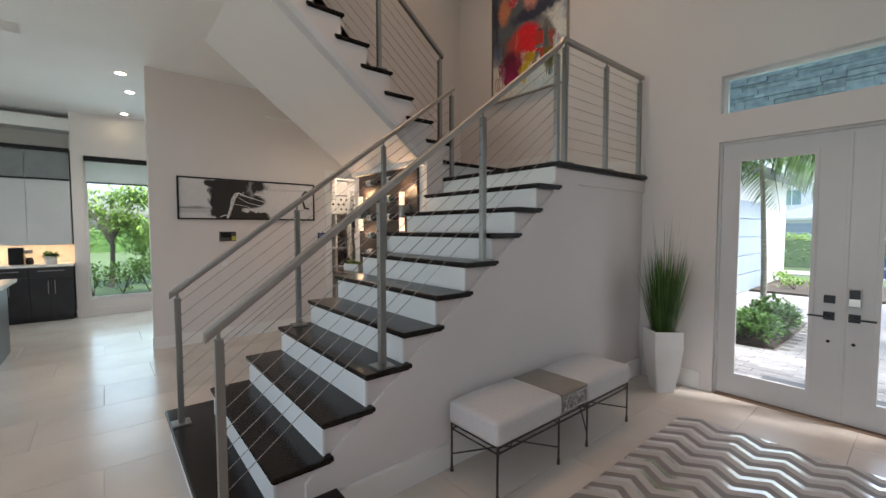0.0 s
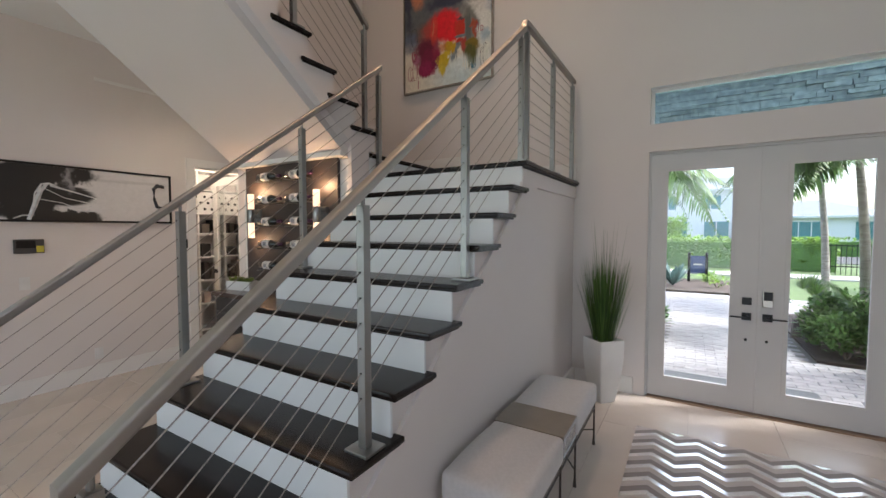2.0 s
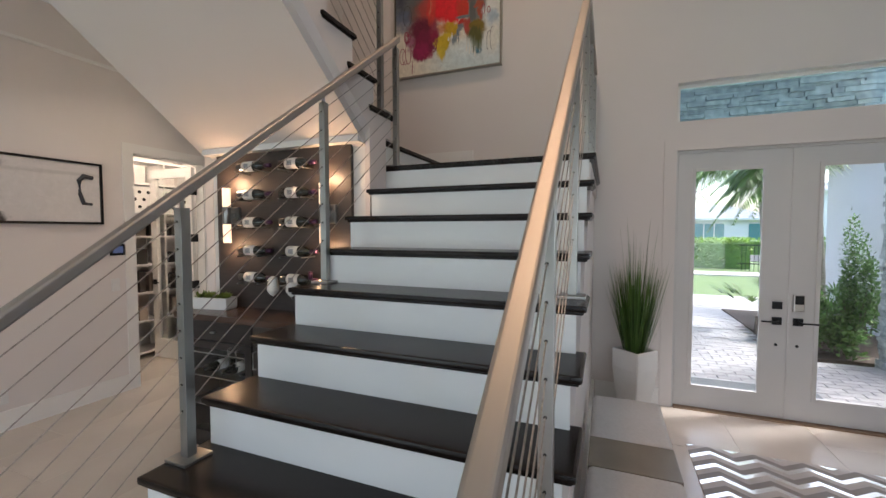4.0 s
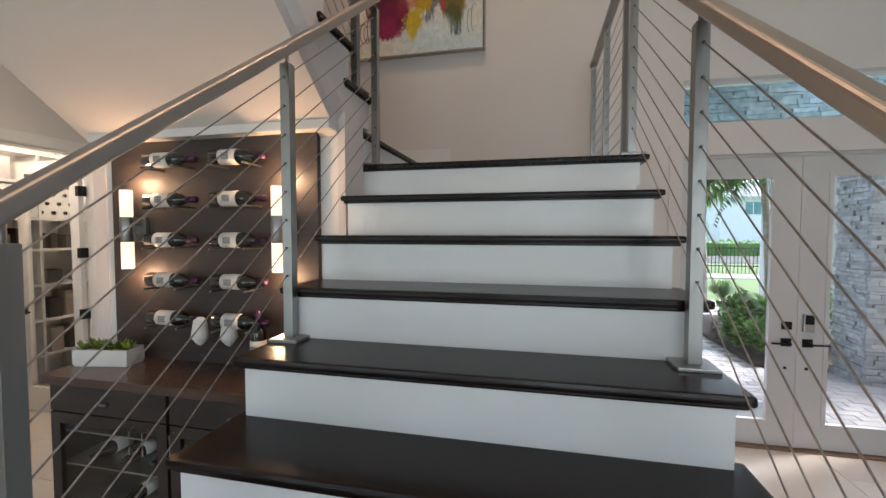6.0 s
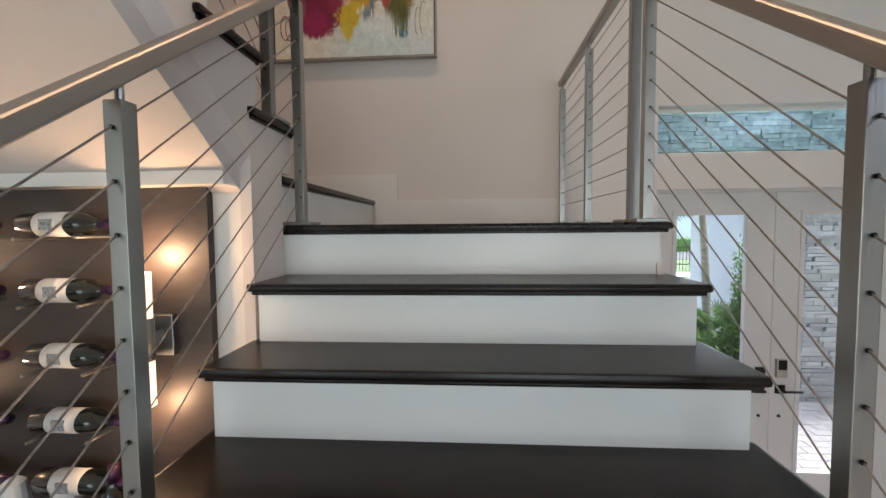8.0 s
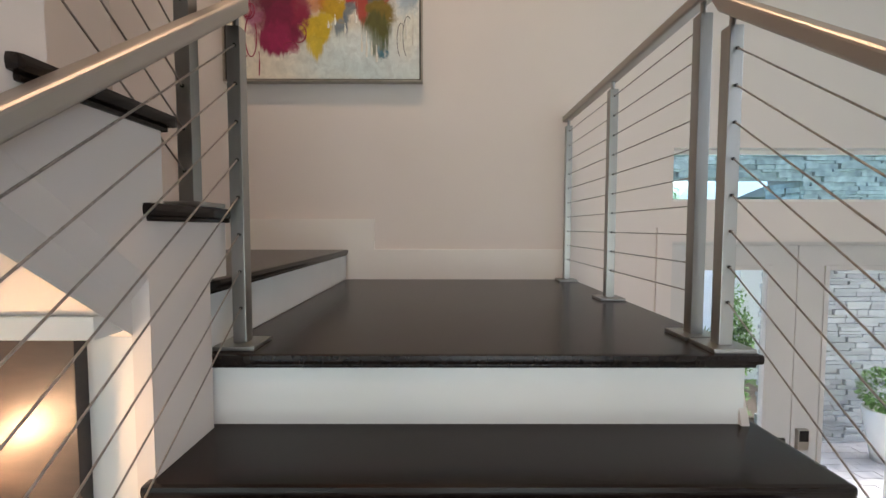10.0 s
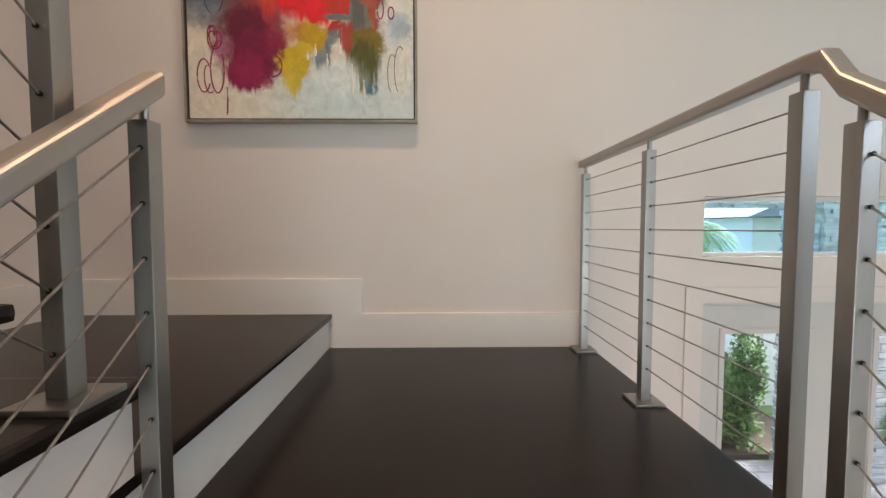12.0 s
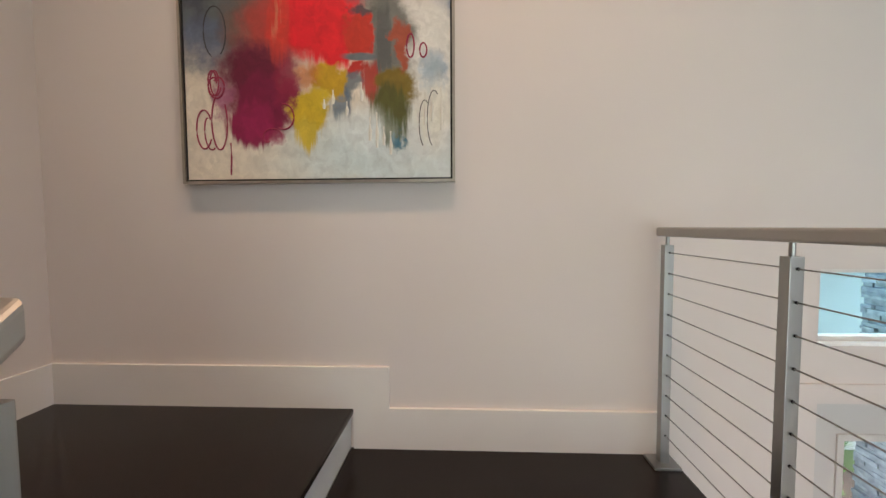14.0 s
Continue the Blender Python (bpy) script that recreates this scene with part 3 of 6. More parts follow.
for y0, y1 in ((3.60, 4.29), (4.30, 4.995)):
    drawer = part("drawer_front", boxed(2.378, 2.40, y0 + 0.004, y1 - 0.004, 0.815, 0.948, bevel=0.002), CABINET, bar)
    part("drawer_pull", boxed(2.36, 2.378, (y0 + y1) / 2 - 0.02, (y0 + y1) / 2 + 0.02, 0.868, 0.88, bevel=0.003), STEEL, drawer, "small steel pull")
    mid = (y0 + y1) / 2
    bm = bmesh.new()
    for a, b in ((y0 + 0.004, y0 + 0.06), (y1 - 0.06, y1 - 0.004)):
        box(bm, 2.378, 2.40, a, b, 0.095, 0.808)
    box(bm, 2.378, 2.40, y0 + 0.06, y1 - 0.06, 0.095, 0.15), box(bm, 2.378, 2.40, y0 + 0.06, y1 - 0.06, 0.755, 0.808)
    door = part("door", bm, CABINET, bar)
    part("glass_pane", boxed(2.387, 2.391, y0 + 0.06, y1 - 0.06, 0.15, 0.755), GLASS, door)
    hy = y1 - 0.03 if y0 < 4 else y0 + 0.11
    for h in ((hy,) if y0 < 4 else (hy, hy + 0.075)):
        part("door_pull", tube(bmesh.new(), [(2.378, h, 0.66), (2.352, h, 0.665), (2.352, h, 0.775), (2.378, h, 0.78)], 0.005, 8), STEEL, door, "vertical steel pull")
    for z in (0.32, 0.53, 0.70):
        part("wire_shelf", boxed(2.41, 2.675, y0 + 0.01, y1 - 0.015, z, z + 0.008), STEEL, bar)
for y, z in ((4.45, 0.36), (4.62, 0.36), (4.45, 0.57), (4.62, 0.57), (3.75, 0.36), (3.75, 0.57), (4.80, 0.57)):
    b = thing("stored_bottle", (2.66, y, z), "dark wine bottle with a pale label lying inside the cabinet", "bottle", "bottles in the bar cabinet")
    part("glass_body", lathe(bmesh.new(), [(0.0, 0.0), (0.036, -0.004), (0.036, -0.18), (0.015, -0.22), (0.014, -0.25), (0.0, -0.251)], (2.67, y, z + 0.006), 16, "x"), BOTTLE, b, smooth=True)
    part("label_paper", lathe(bmesh.new(), [(0.0365, -0.06), (0.0365, -0.15)], (2.67, y, z + 0.006), 16, "x"), LABEL, b, smooth=True)

STEM = clear("wine_glass_crystal", (0.96, 0.97, 0.97), 0.0)
NAPKIN = material("white_linen_napkin", (0.80, 0.79, 0.77), (0.74, 0.73, 0.71), 25, 0.85, bump=0.5, bump_scale=60)
for y, x in ((4.31, 2.59), (4.155, 2.605)):
    g = thing("wine_glass", (x, y, 1.001), "stemmed wine glass holding a folded white napkin on the counter", "wine glass", "glasses on the bar")
    part("foot", lathe(bmesh.new(), [(0.0, 0.0), (0.036, 0.0), (0.036, 0.002), (0.006, 0.006), (0.004, 0.02), (0.004, 0.10), (0.01, 0.108)], (x, y, 1.001), 24), STEM, g, smooth=True)
    part("bowl", lathe(bmesh.new(), [(0.004, 0.105), (0.022, 0.125), (0.043, 0.155), (0.044, 0.17), (0.033, 0.25)], (x, y, 1.001), 24), STEM, g, smooth=True)
    part("napkin", lathe(bmesh.new(), [(0.0, 0.115), (0.020, 0.128), (0.040, 0.157), (0.041, 0.17), (0.030, 0.245), (0.014, 0.258), (0.0, 0.25)], (x, y, 1.001), 14), NAPKIN, g, "folded white napkin")


# ---- leaves ----
def leaf_mesh(name, mat, blades):
    """One mesh from blades: each a base, a direction, a length, a width and a droop."""
    verts, faces = [], []
    for base, way, length, width, droop in blades:
        base, way = Vector(base), Vector(way).normalized()
        side = way.cross(Vector((0, 0, 1)))
        side = side.normalized() if side.length > 1e-3 else Vector((1, 0, 0))
        n = len(verts)
        for f, w in ((0.0, 0.25), (0.4, 1.0), (0.75, 0.7), (1.0, 0.05)):
            p = base + way * (length * f) + Vector((0, 0, -droop * length * f * f))
            verts += [p - side * (width * w / 2), p + side * (width * w / 2)]
        for k in range(3):
            faces.append((n + 2 * k, n + 2 * k + 1, n + 2 * k + 3, n + 2 * k + 2))
    mesh = bpy.data.meshes.new(name)
    mesh.from_pydata([tuple(v) for v in verts], [], faces)
    mesh.materials.append(mat)
    return mesh


def foliage(name, color, other, rough=0.45):
    m = material(name, color, other, 9, rough, bump=0.1, bump_scale=80)
    nodes, links = m.node_tree.nodes, m.node_tree.links
    p = nodes["Principled BSDF"]
    p.inputs["Subsurface Weight"].default_value = 0.0
    geo, hsv, spread = nodes.new("ShaderNodeNewGeometry"), nodes.new("ShaderNodeHueSaturation"), nodes.new("ShaderNodeMapRange")
    spread.inputs["To Min"].default_value, spread.inputs["To Max"].default_value = 0.55, 1.5
    links.new(geo.outputs["Random Per Island"], spread.inputs["Value"])
    links.new(spread.outputs[0], hsv.inputs["Value"])
    links.new(p.inputs["Base Color"].links[0].from_socket, hsv.inputs["Color"])
    links.new(hsv.outputs[0], p.inputs["Base Color"])
    leaf_light, blend = nodes.new("ShaderNodeBsdfTranslucent"), nodes.new("ShaderNodeMixShader")
    links.new(hsv.outputs[0], leaf_light.inputs["Color"])
    blend.inputs[0].default_value = 0.35
    links.new(p.outputs[0], blend.inputs[1])
    links.new(leaf_light.outputs[0], blend.inputs[2])
    links.new(blend.outputs[0], nodes["Material Output"].inputs["Surface"])
    return m


GRASS_BLADE = foliage("grass_blade_green", (0.055, 0.12, 0.022), (0.09, 0.16, 0.035))
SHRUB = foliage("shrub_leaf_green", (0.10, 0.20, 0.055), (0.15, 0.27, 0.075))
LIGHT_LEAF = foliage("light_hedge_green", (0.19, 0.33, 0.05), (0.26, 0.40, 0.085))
PALM = foliage("palm_leaf_green", (0.075, 0.16, 0.04), (0.13, 0.23, 0.065))
SUCCULENT = foliage("succulent_green", (0.20, 0.26, 0.06), (0.12, 0.20, 0.05))
AGAVE = foliage("agave_blue_green", (0.14, 0.24, 0.22), (0.10, 0.18, 0.17))
rnd = random.Random(7)


def plant_part(name, mat, blades, parent, label=""):
    ob = new(name, leaf_mesh(name, mat, blades))
    ob.parent = parent
    ob.matrix_parent_inverse = Matrix() if parent.parent else parent.matrix_basis.inverted()
    return tagged(ob, label)


def tuft_blades(center, radius, count, low, high, width, spread):
    out = []
    for _ in range(count):
        a, r = rnd.uniform(0, 2 * math.pi), radius * math.sqrt(rnd.random())
        base = (center[0] + r * math.cos(a), center[1] + r * math.sin(a), center[2])
        lean = spread * (0.25 + r / radius) * rnd.uniform(0.3, 1.1)
        b = a + rnd.uniform(-0.6, 0.6)
        out.append((base, (lean * math.cos(b), lean * math.sin(b), 1), rnd.uniform(low, high), width * rnd.uniform(0.7, 1.2), rnd.uniform(0.0, 0.25) * spread * 2))
    return out


# planter on the bar
CERAMIC = material("matte_white_ceramic", (0.74, 0.72, 0.69), (0.70, 0.68, 0.65), 6, 0.45, bump=0.04, bump_scale=100)
succ = thing("succulent_planter", (2.55, 4.84, 1.001), "low white rectangular planter with green succulents on the counter", "potted plant")
bm = bmesh.new()
turn = Matrix.Translation((2.55, 4.84, 1.001)) @ Matrix.Rotation(radians(10), 4, "Z")
for x0, x1, y0, y1, z0, z1 in ((-0.055, 0.055, -0.14, 0.14, 0, 0.01), (-0.058, -0.05, -0.145, 0.145, 0.01, 0.085), (0.05, 0.058, -0.145, 0.145, 0.01, 0.085), (-0.05, 0.05, -0.145, -0.137, 0.01, 0.085), (-0.05, 0.05, 0.137, 0.145, 0.01, 0.085)):
    box(bm, x0, x1, y0, y1, z0, z1)
box(bm, -0.05, 0.05, -0.137, 0.137, 0.01, 0.07)
bm.transform(turn)
part("trough", bm, CERAMIC, succ)
blades = []
for k in range(9):
    c = turn @ Vector((rnd.uniform(-0.03, 0.03), -0.115 + 0.029 * k, 0.075))
    for j in range(26):
        a, lift = rnd.uniform(0, 2 * math.pi), rnd.uniform(0.15, 1.3)
        blades.append((c, (math.cos(a), math.sin(a), lift), rnd.uniform(0.035, 0.06), 0.022, -0.2))
plant_part("succulent_leaves", SUCCULENT, blades, succ, "pale green succulent rosettes")

# tall planter beside the doors
tall = thing("tall_planter", (4.16, 1.86, 0), "tapered tall white planter with long green grass beside the doors", "potted plant")
bm = bmesh.new()
rings = []
for half, z in ((0.070, 0.0), (0.078, 0.01), (0.110, 0.22), (0.128, 0.42), (0.127, 0.57), (0.120, 0.578), (0.112, 0.57), (0.105, 0.48)):
    rings.append([bm.verts.new(Vector((4.16, 1.86, z)) + Matrix.Rotation(radians(48), 3, "Z") @ Vector((sx * half, sy * half, 0))) for sx, sy in ((1, 1), (-1, 1), (-1, -1), (1, -1))])
for a, b in zip(rings, rings[1:]):
    for k in range(4):
        bm.faces.new((a[k], a[(k + 1) % 4], b[(k + 1) % 4], b[k]))
bm.faces.new(rings[0]), bm.faces.new(rings[-1])
bmesh.ops.recalc_face_normals(bm, faces=bm.faces)
bmesh.ops.bevel(bm, geom=[e for e in bm.edges if abs(e.verts[0].co.z - e.verts[1].co.z) > 0.05], offset=0.006, segments=2, affect="EDGES")
part("pot", bm, CERAMIC, tall, "glazed white tapered pot")
plant_part("grass", GRASS_BLADE, tuft_blades((4.16, 1.86, 0.48), 0.075, 520, 0.45, 0.92, 0.007, 0.25) + tuft_blades((4.16, 1.86, 0.5), 0.03, 22, 0.95, 1.25, 0.005, 0.16), tall, "long thin green grass blades")

# ---- bench ----
LINEN = material("pale_grey_linen", (0.56, 0.53, 0.51), (0.52, 0.49, 0.47), 60, 0.85, bump=0.45, bump_scale=420, sheen=0.3)
IRON = material("dark_wrought_iron", (0.05, 0.043, 0.037), (0.09, 0.075, 0.06), 30, 0.42, metal=0.8, bump=0.2, bump_scale=120)
TAUPE = material("taupe_lacquered_wood", (0.22, 0.19, 0.155), (0.25, 0.215, 0.175), 8, 0.3, bump=0.04, bump_scale=60)
bench = thing("bench", (2.55, 1.98, 0), "wrought iron bench with two pale linen cushions and a taupe tray", "bench")
FRONT, BACK = 1.765, 2.168
for x0, x1 in ((1.80, 2.40), (2.71, 3.31)):
    bm = boxed(x0 - 0.008, x1 + 0.008, FRONT - 0.01, BACK, 0.312, 0.455, bevel=0.0)
    bmesh.ops.bevel(bm, geom=list(bm.edges), offset=0.035, segments=5, profile=0.6, affect="EDGES")
    bmesh.ops.subdivide_edges(bm, edges=[e for e in bm.edges if e.calc_length() > 0.2], cuts=4, use_grid_fill=True)
    for v in bm.verts:
        if v.co.z > 0.40:
            u, w = (v.co.x - (x0 + x1) / 2) / 0.3, (v.co.y - (FRONT + BACK) / 2) / 0.2
            v.co.z += 0.034 * max(0, 1 - u * u) * max(0, 1 - w * w) ** 0.5
    part("cushion", bm, LINEN, bench, "pale grey linen seat cushion", smooth=True)
    for x in (x0 + 0.012, x1 - 0.012):
        for y in (FRONT + 0.006, BACK - 0.012):
            leg = part("leg", tube(bmesh.new(), [(x, y, 0.02), (x, y, 0.31)], 0.0065, 8), IRON, bench)
            part("foot", lathe(bmesh.new(), [(0.0, 0.0), (0.012, 0.0), (0.010, 0.02), (0.0065, 0.05)], (x, y, 0), 10), IRON, leg)
    cx, cy = (x0 + x1) / 2, (FRONT + BACK) / 2
    for sx, sy in ((1, 1), (1, -1), (-1, 1), (-1, -1)):
        part("stretcher", tube(bmesh.new(), [(cx + sx * 0.288, cy + sy * 0.19, 0.11), (cx + sx * 0.06, cy + sy * 0.0, 0.155), ((cx, cy + sy * 0.045, 0.155))], 0.005, 8), IRON, bench)
for z in (0.272, 0.304):
    for y in (FRONT + 0.006, BACK - 0.012):
        part("long_rail", tube(bmesh.new(), [(1.806, y, z), (3.304, y, z)], 0.006, 8), IRON, bench)
    for x in (1.812, 2.388, 2.722, 3.298):
        part("cross_rail", tube(bmesh.new(), [(x, FRONT + 0.006, z), (x, BACK - 0.012, z)], 0.005, 8), IRON, bench)
bm = bmesh.new()
box(bm, 2.405, 2.705, FRONT - 0.006, BACK, 0.435, 0.452, bevel=0.003)
box(bm, 2.405, 2.417, FRONT, BACK, 0.312, 0.435), box(bm, 2.693, 2.705, FRONT, BACK, 0.312, 0.435)
box(bm, 2.417, 2.693, FRONT + 0.02, BACK, 0.312, 0.33), box(bm, 2.417, 2.693, BACK - 0.02, BACK, 0.33, 0.435)
table = part("tray_table", bm, TAUPE, bench, "taupe lacquered tray table")
part("mirror_fascia", boxed(2.42, 2.69, FRONT - 0.001, FRONT + 0.012, 0.335, 0.43), material("antique_mirror_glass", (0.55, 0.53, 0.50), (0.08, 0.07, 0.065), 26, 0.12, metal=1.0, rough_to=0.35), table, "mottled mirrored fascia")
for z in (0.332, 0.428):
    part("fascia_rail", tube(bmesh.new(), [(2.415, FRONT - 0.004, z), (2.695, FRONT - 0.004, z)], 0.004, 8), STEEL, table)

# ---- rug ----
rug_mat = bpy.data.materials.new("chevron_rug")
rug_mat.use_nodes = True
nodes, links = rug_mat.node_tree.nodes, rug_mat.node_tree.links
p = nodes["Principled BSDF"]


def calc(op, a, b=None, c=None):
    n = nodes.new("ShaderNodeMath")
    n.operation = op
    for i, v in enumerate((a, b, c)):
        if v is None:
            continue
        if isinstance(v, (int, float)):
            n.inputs[i].default_value = v
        else:
            links.new(v, n.inputs[i])
    return n.outputs[0]


axes = nodes.new("ShaderNodeSeparateXYZ")
links.new(nodes.new("ShaderNodeTexCoord").outputs["Object"], axes.inputs[0])
zig = calc("PINGPONG", calc("SUBTRACT", axes.outputs["Y"], 1.53), 0.1385)
wave = calc("ADD", axes.outputs["X"], calc("MULTIPLY", zig, -0.72))
step = calc("FRACT", calc("DIVIDE", wave, 0.162))
foil = calc("LESS_THAN", step, 0.27)
taupe = calc("MULTIPLY", calc("GREATER_THAN", step, 0.27), calc("LESS_THAN", step, 0.63))
grain = nodes.new("ShaderNodeTexNoise")
grain.inputs["Scale"].default_value = 240
wide = nodes.new("ShaderNodeTexNoise")
wide.inputs["Scale"].default_value = 9
pick = nodes.new("ShaderNodeMix")
pick.data_type = "RGBA"
pick.inputs["A"].default_value, pick.inputs["B"].default_value = (0.45, 0.41, 0.375, 1), (0.22, 0.195, 0.18, 1)
links.new(taupe, pick.inputs["Factor"])
pick2 = nodes.new("ShaderNodeMix")
pick2.data_type = "RGBA"
pick2.inputs["B"].default_value = (0.93, 0.91, 0.89, 1)
links.new(pick.outputs["Result"], pick2.inputs["A"])
links.new(foil, pick2.inputs["Factor"])
tone = nodes.new("ShaderNodeHueSaturation")
links.new(pick2.outputs["Result"], tone.inputs["Color"])
links.new(calc("ADD", 0.8, calc("MULTIPLY", wide.outputs[0], 0.4)), tone.inputs["Value"])
links.new(tone.outputs[0], p.inputs["Base Color"])
links.new(calc("MULTIPLY", foil, 0.75), p.inputs["Metallic"])
links.new(calc("SUBTRACT", calc("SUBTRACT", 0.62, calc("MULTIPLY", foil, 0.42)), calc("MULTIPLY", wide.outputs[0], 0.1)), p.inputs["Roughness"])
b = nodes.new("ShaderNodeBump")
b.inputs["Strength"].default_value, b.inputs["Distance"].default_value = 0.35, 0.0015
links.new(calc("MULTIPLY", grain.outputs[0], calc("SUBTRACT", 1.0, calc("MULTIPLY", foil, 0.7))), b.inputs["Height"])
links.new(b.outputs[0], p.inputs["Normal"])
tagged(part("rug", boxed(1.35, 3.765, -0.2, 1.53, 0.0, 0.009, bevel=0.003), rug_mat), "flat grey and taupe chevron rug with shiny silver stripes", "rug")


# ---- paintings ----
def painted(name, axis, origin, sign, base, strokes, rough=0.45, grainy=0.35):
    """A canvas: soft-edged patches of paint over a base. u runs from origin along the wall, v up, in metres."""
    m = bpy.data.materials.new(name)
    m.use_nodes = True
    nodes, links = m.node_tree.nodes, m.node_tree.links
    p = nodes["Principled BSDF"]
    p.inputs["Roughness"].default_value = rough
    sep, com = nodes.new("ShaderNodeSeparateXYZ"), nodes.new("ShaderNodeCombineXYZ")
    links.new(nodes.new("ShaderNodeTexCoord").outputs["Object"], sep.inputs[0])
    for src, dst, o, s in ((axis, "X", origin[0], sign), ("Z", "Y", origin[1], 1)):
        n = nodes.new("ShaderNodeMath")
        n.operation = "MULTIPLY_ADD"
        n.inputs[1].default_value, n.inputs[2].default_value = s, -o * s
        links.new(sep.outputs[src], n.inputs[0])
        links.new(n.outputs[0], com.inputs[dst])

    def warp(scale, amount, tall):
        mp = nodes.new("ShaderNodeMapping")
        mp.inputs["Scale"].default_value = (1, tall, 1)
        links.new(com.outputs[0], mp.inputs["Vector"])
        n = nodes.new("ShaderNodeTexNoise")
        n.inputs["Scale"].default_value, n.inputs["Detail"].default_value, n.inputs["Roughness"].default_value = scale, 8, 0.62
        links.new(mp.outputs[0], n.inputs["Vector"])
        v = nodes.new("ShaderNodeVectorMath")
        v.operation = "MULTIPLY_ADD"
        links.new(n.outputs["Color"], v.inputs[0])
        v.inputs[1].default_value = (amount, amount, 0)
        links.new(com.outputs[0], v.inputs[2])
        w = nodes.new("ShaderNodeVectorMath")
        w.operation = "SUBTRACT"
        links.new(v.outputs[0], w.inputs[0])
        w.inputs[1].default_value = (amount / 2, amount / 2, 0)
        return w.outputs[0]

    spaces = {"soft": warp(6, 0.30, 1), "streak": warp(30, 0.16, 0.10), "brush": warp(11, 0.20, 0.8), "sweep": warp(4, 0.05, 9)}
    color = None
    for tint, cu, cv, ru, rv, soft, kind, strength in strokes:
        d = nodes.new("ShaderNodeVectorMath")
        d.operation = "SUBTRACT"
        links.new(spaces[kind], d.inputs[0])
        d.inputs[1].default_value = (cu, cv, 0)
        e = nodes.new("ShaderNodeVectorMath")
        e.operation = "MULTIPLY"
        links.new(d.outputs[0], e.inputs[0])
        e.inputs[1].default_value = (1 / ru, 1 / rv, 0)
        f = nodes.new("ShaderNodeVectorMath")
        f.operation = "LENGTH"
        links.new(e.outputs[0], f.inputs[0])
        g = nodes.new("ShaderNodeMapRange")
        g.interpolation_type = "SMOOTHSTEP"
        g.inputs["From Min"].default_value, g.inputs["From Max"].default_value = 1 - soft, 1 + soft
        g.inputs["To Min"].default_value, g.inputs["To Max"].default_value = strength, 0
        links.new(f.outputs["Value"], g.inputs["Value"])
        mix = nodes.new("ShaderNodeMix")
        mix.data_type = "RGBA"
        mix.inputs["A"].default_value, mix.inputs["B"].default_value = (*base, 1), (*tint, 1)
        links.new(g.outputs[0], mix.inputs["Factor"])
        if color is not None:
            links.new(color, mix.inputs["A"])
        color = mix.outputs["Result"]
    fine = nodes.new("ShaderNodeTexNoise")
    fine.inputs["Scale"].default_value, fine.inputs["Detail"].default_value = 22, 8
    links.new(spaces["brush"], fine.inputs["Vector"])
    tone, spread = nodes.new("ShaderNodeHueSaturation"), nodes.new("ShaderNodeMapRange")
    spread.inputs["To Min"].default_value, spread.inputs["To Max"].default_value = 1 - grainy, 1 + grainy
    links.new(fine.outputs[0], spread.inputs["Value"])
    links.new(spread.outputs[0], tone.inputs["Value"])
    links.new(color, tone.inputs["Color"])
    links.new(tone.outputs[0], p.inputs["Base Color"])
    b = nodes.new("ShaderNodeBump")
    b.inputs["Strength"].default_value, b.inputs["Distance"].default_value = 0.3, 0.002
    links.new(fine.outputs[0], b.inputs["Height"])
    links.new(b.outputs[0], p.inputs["Normal"])
    return m


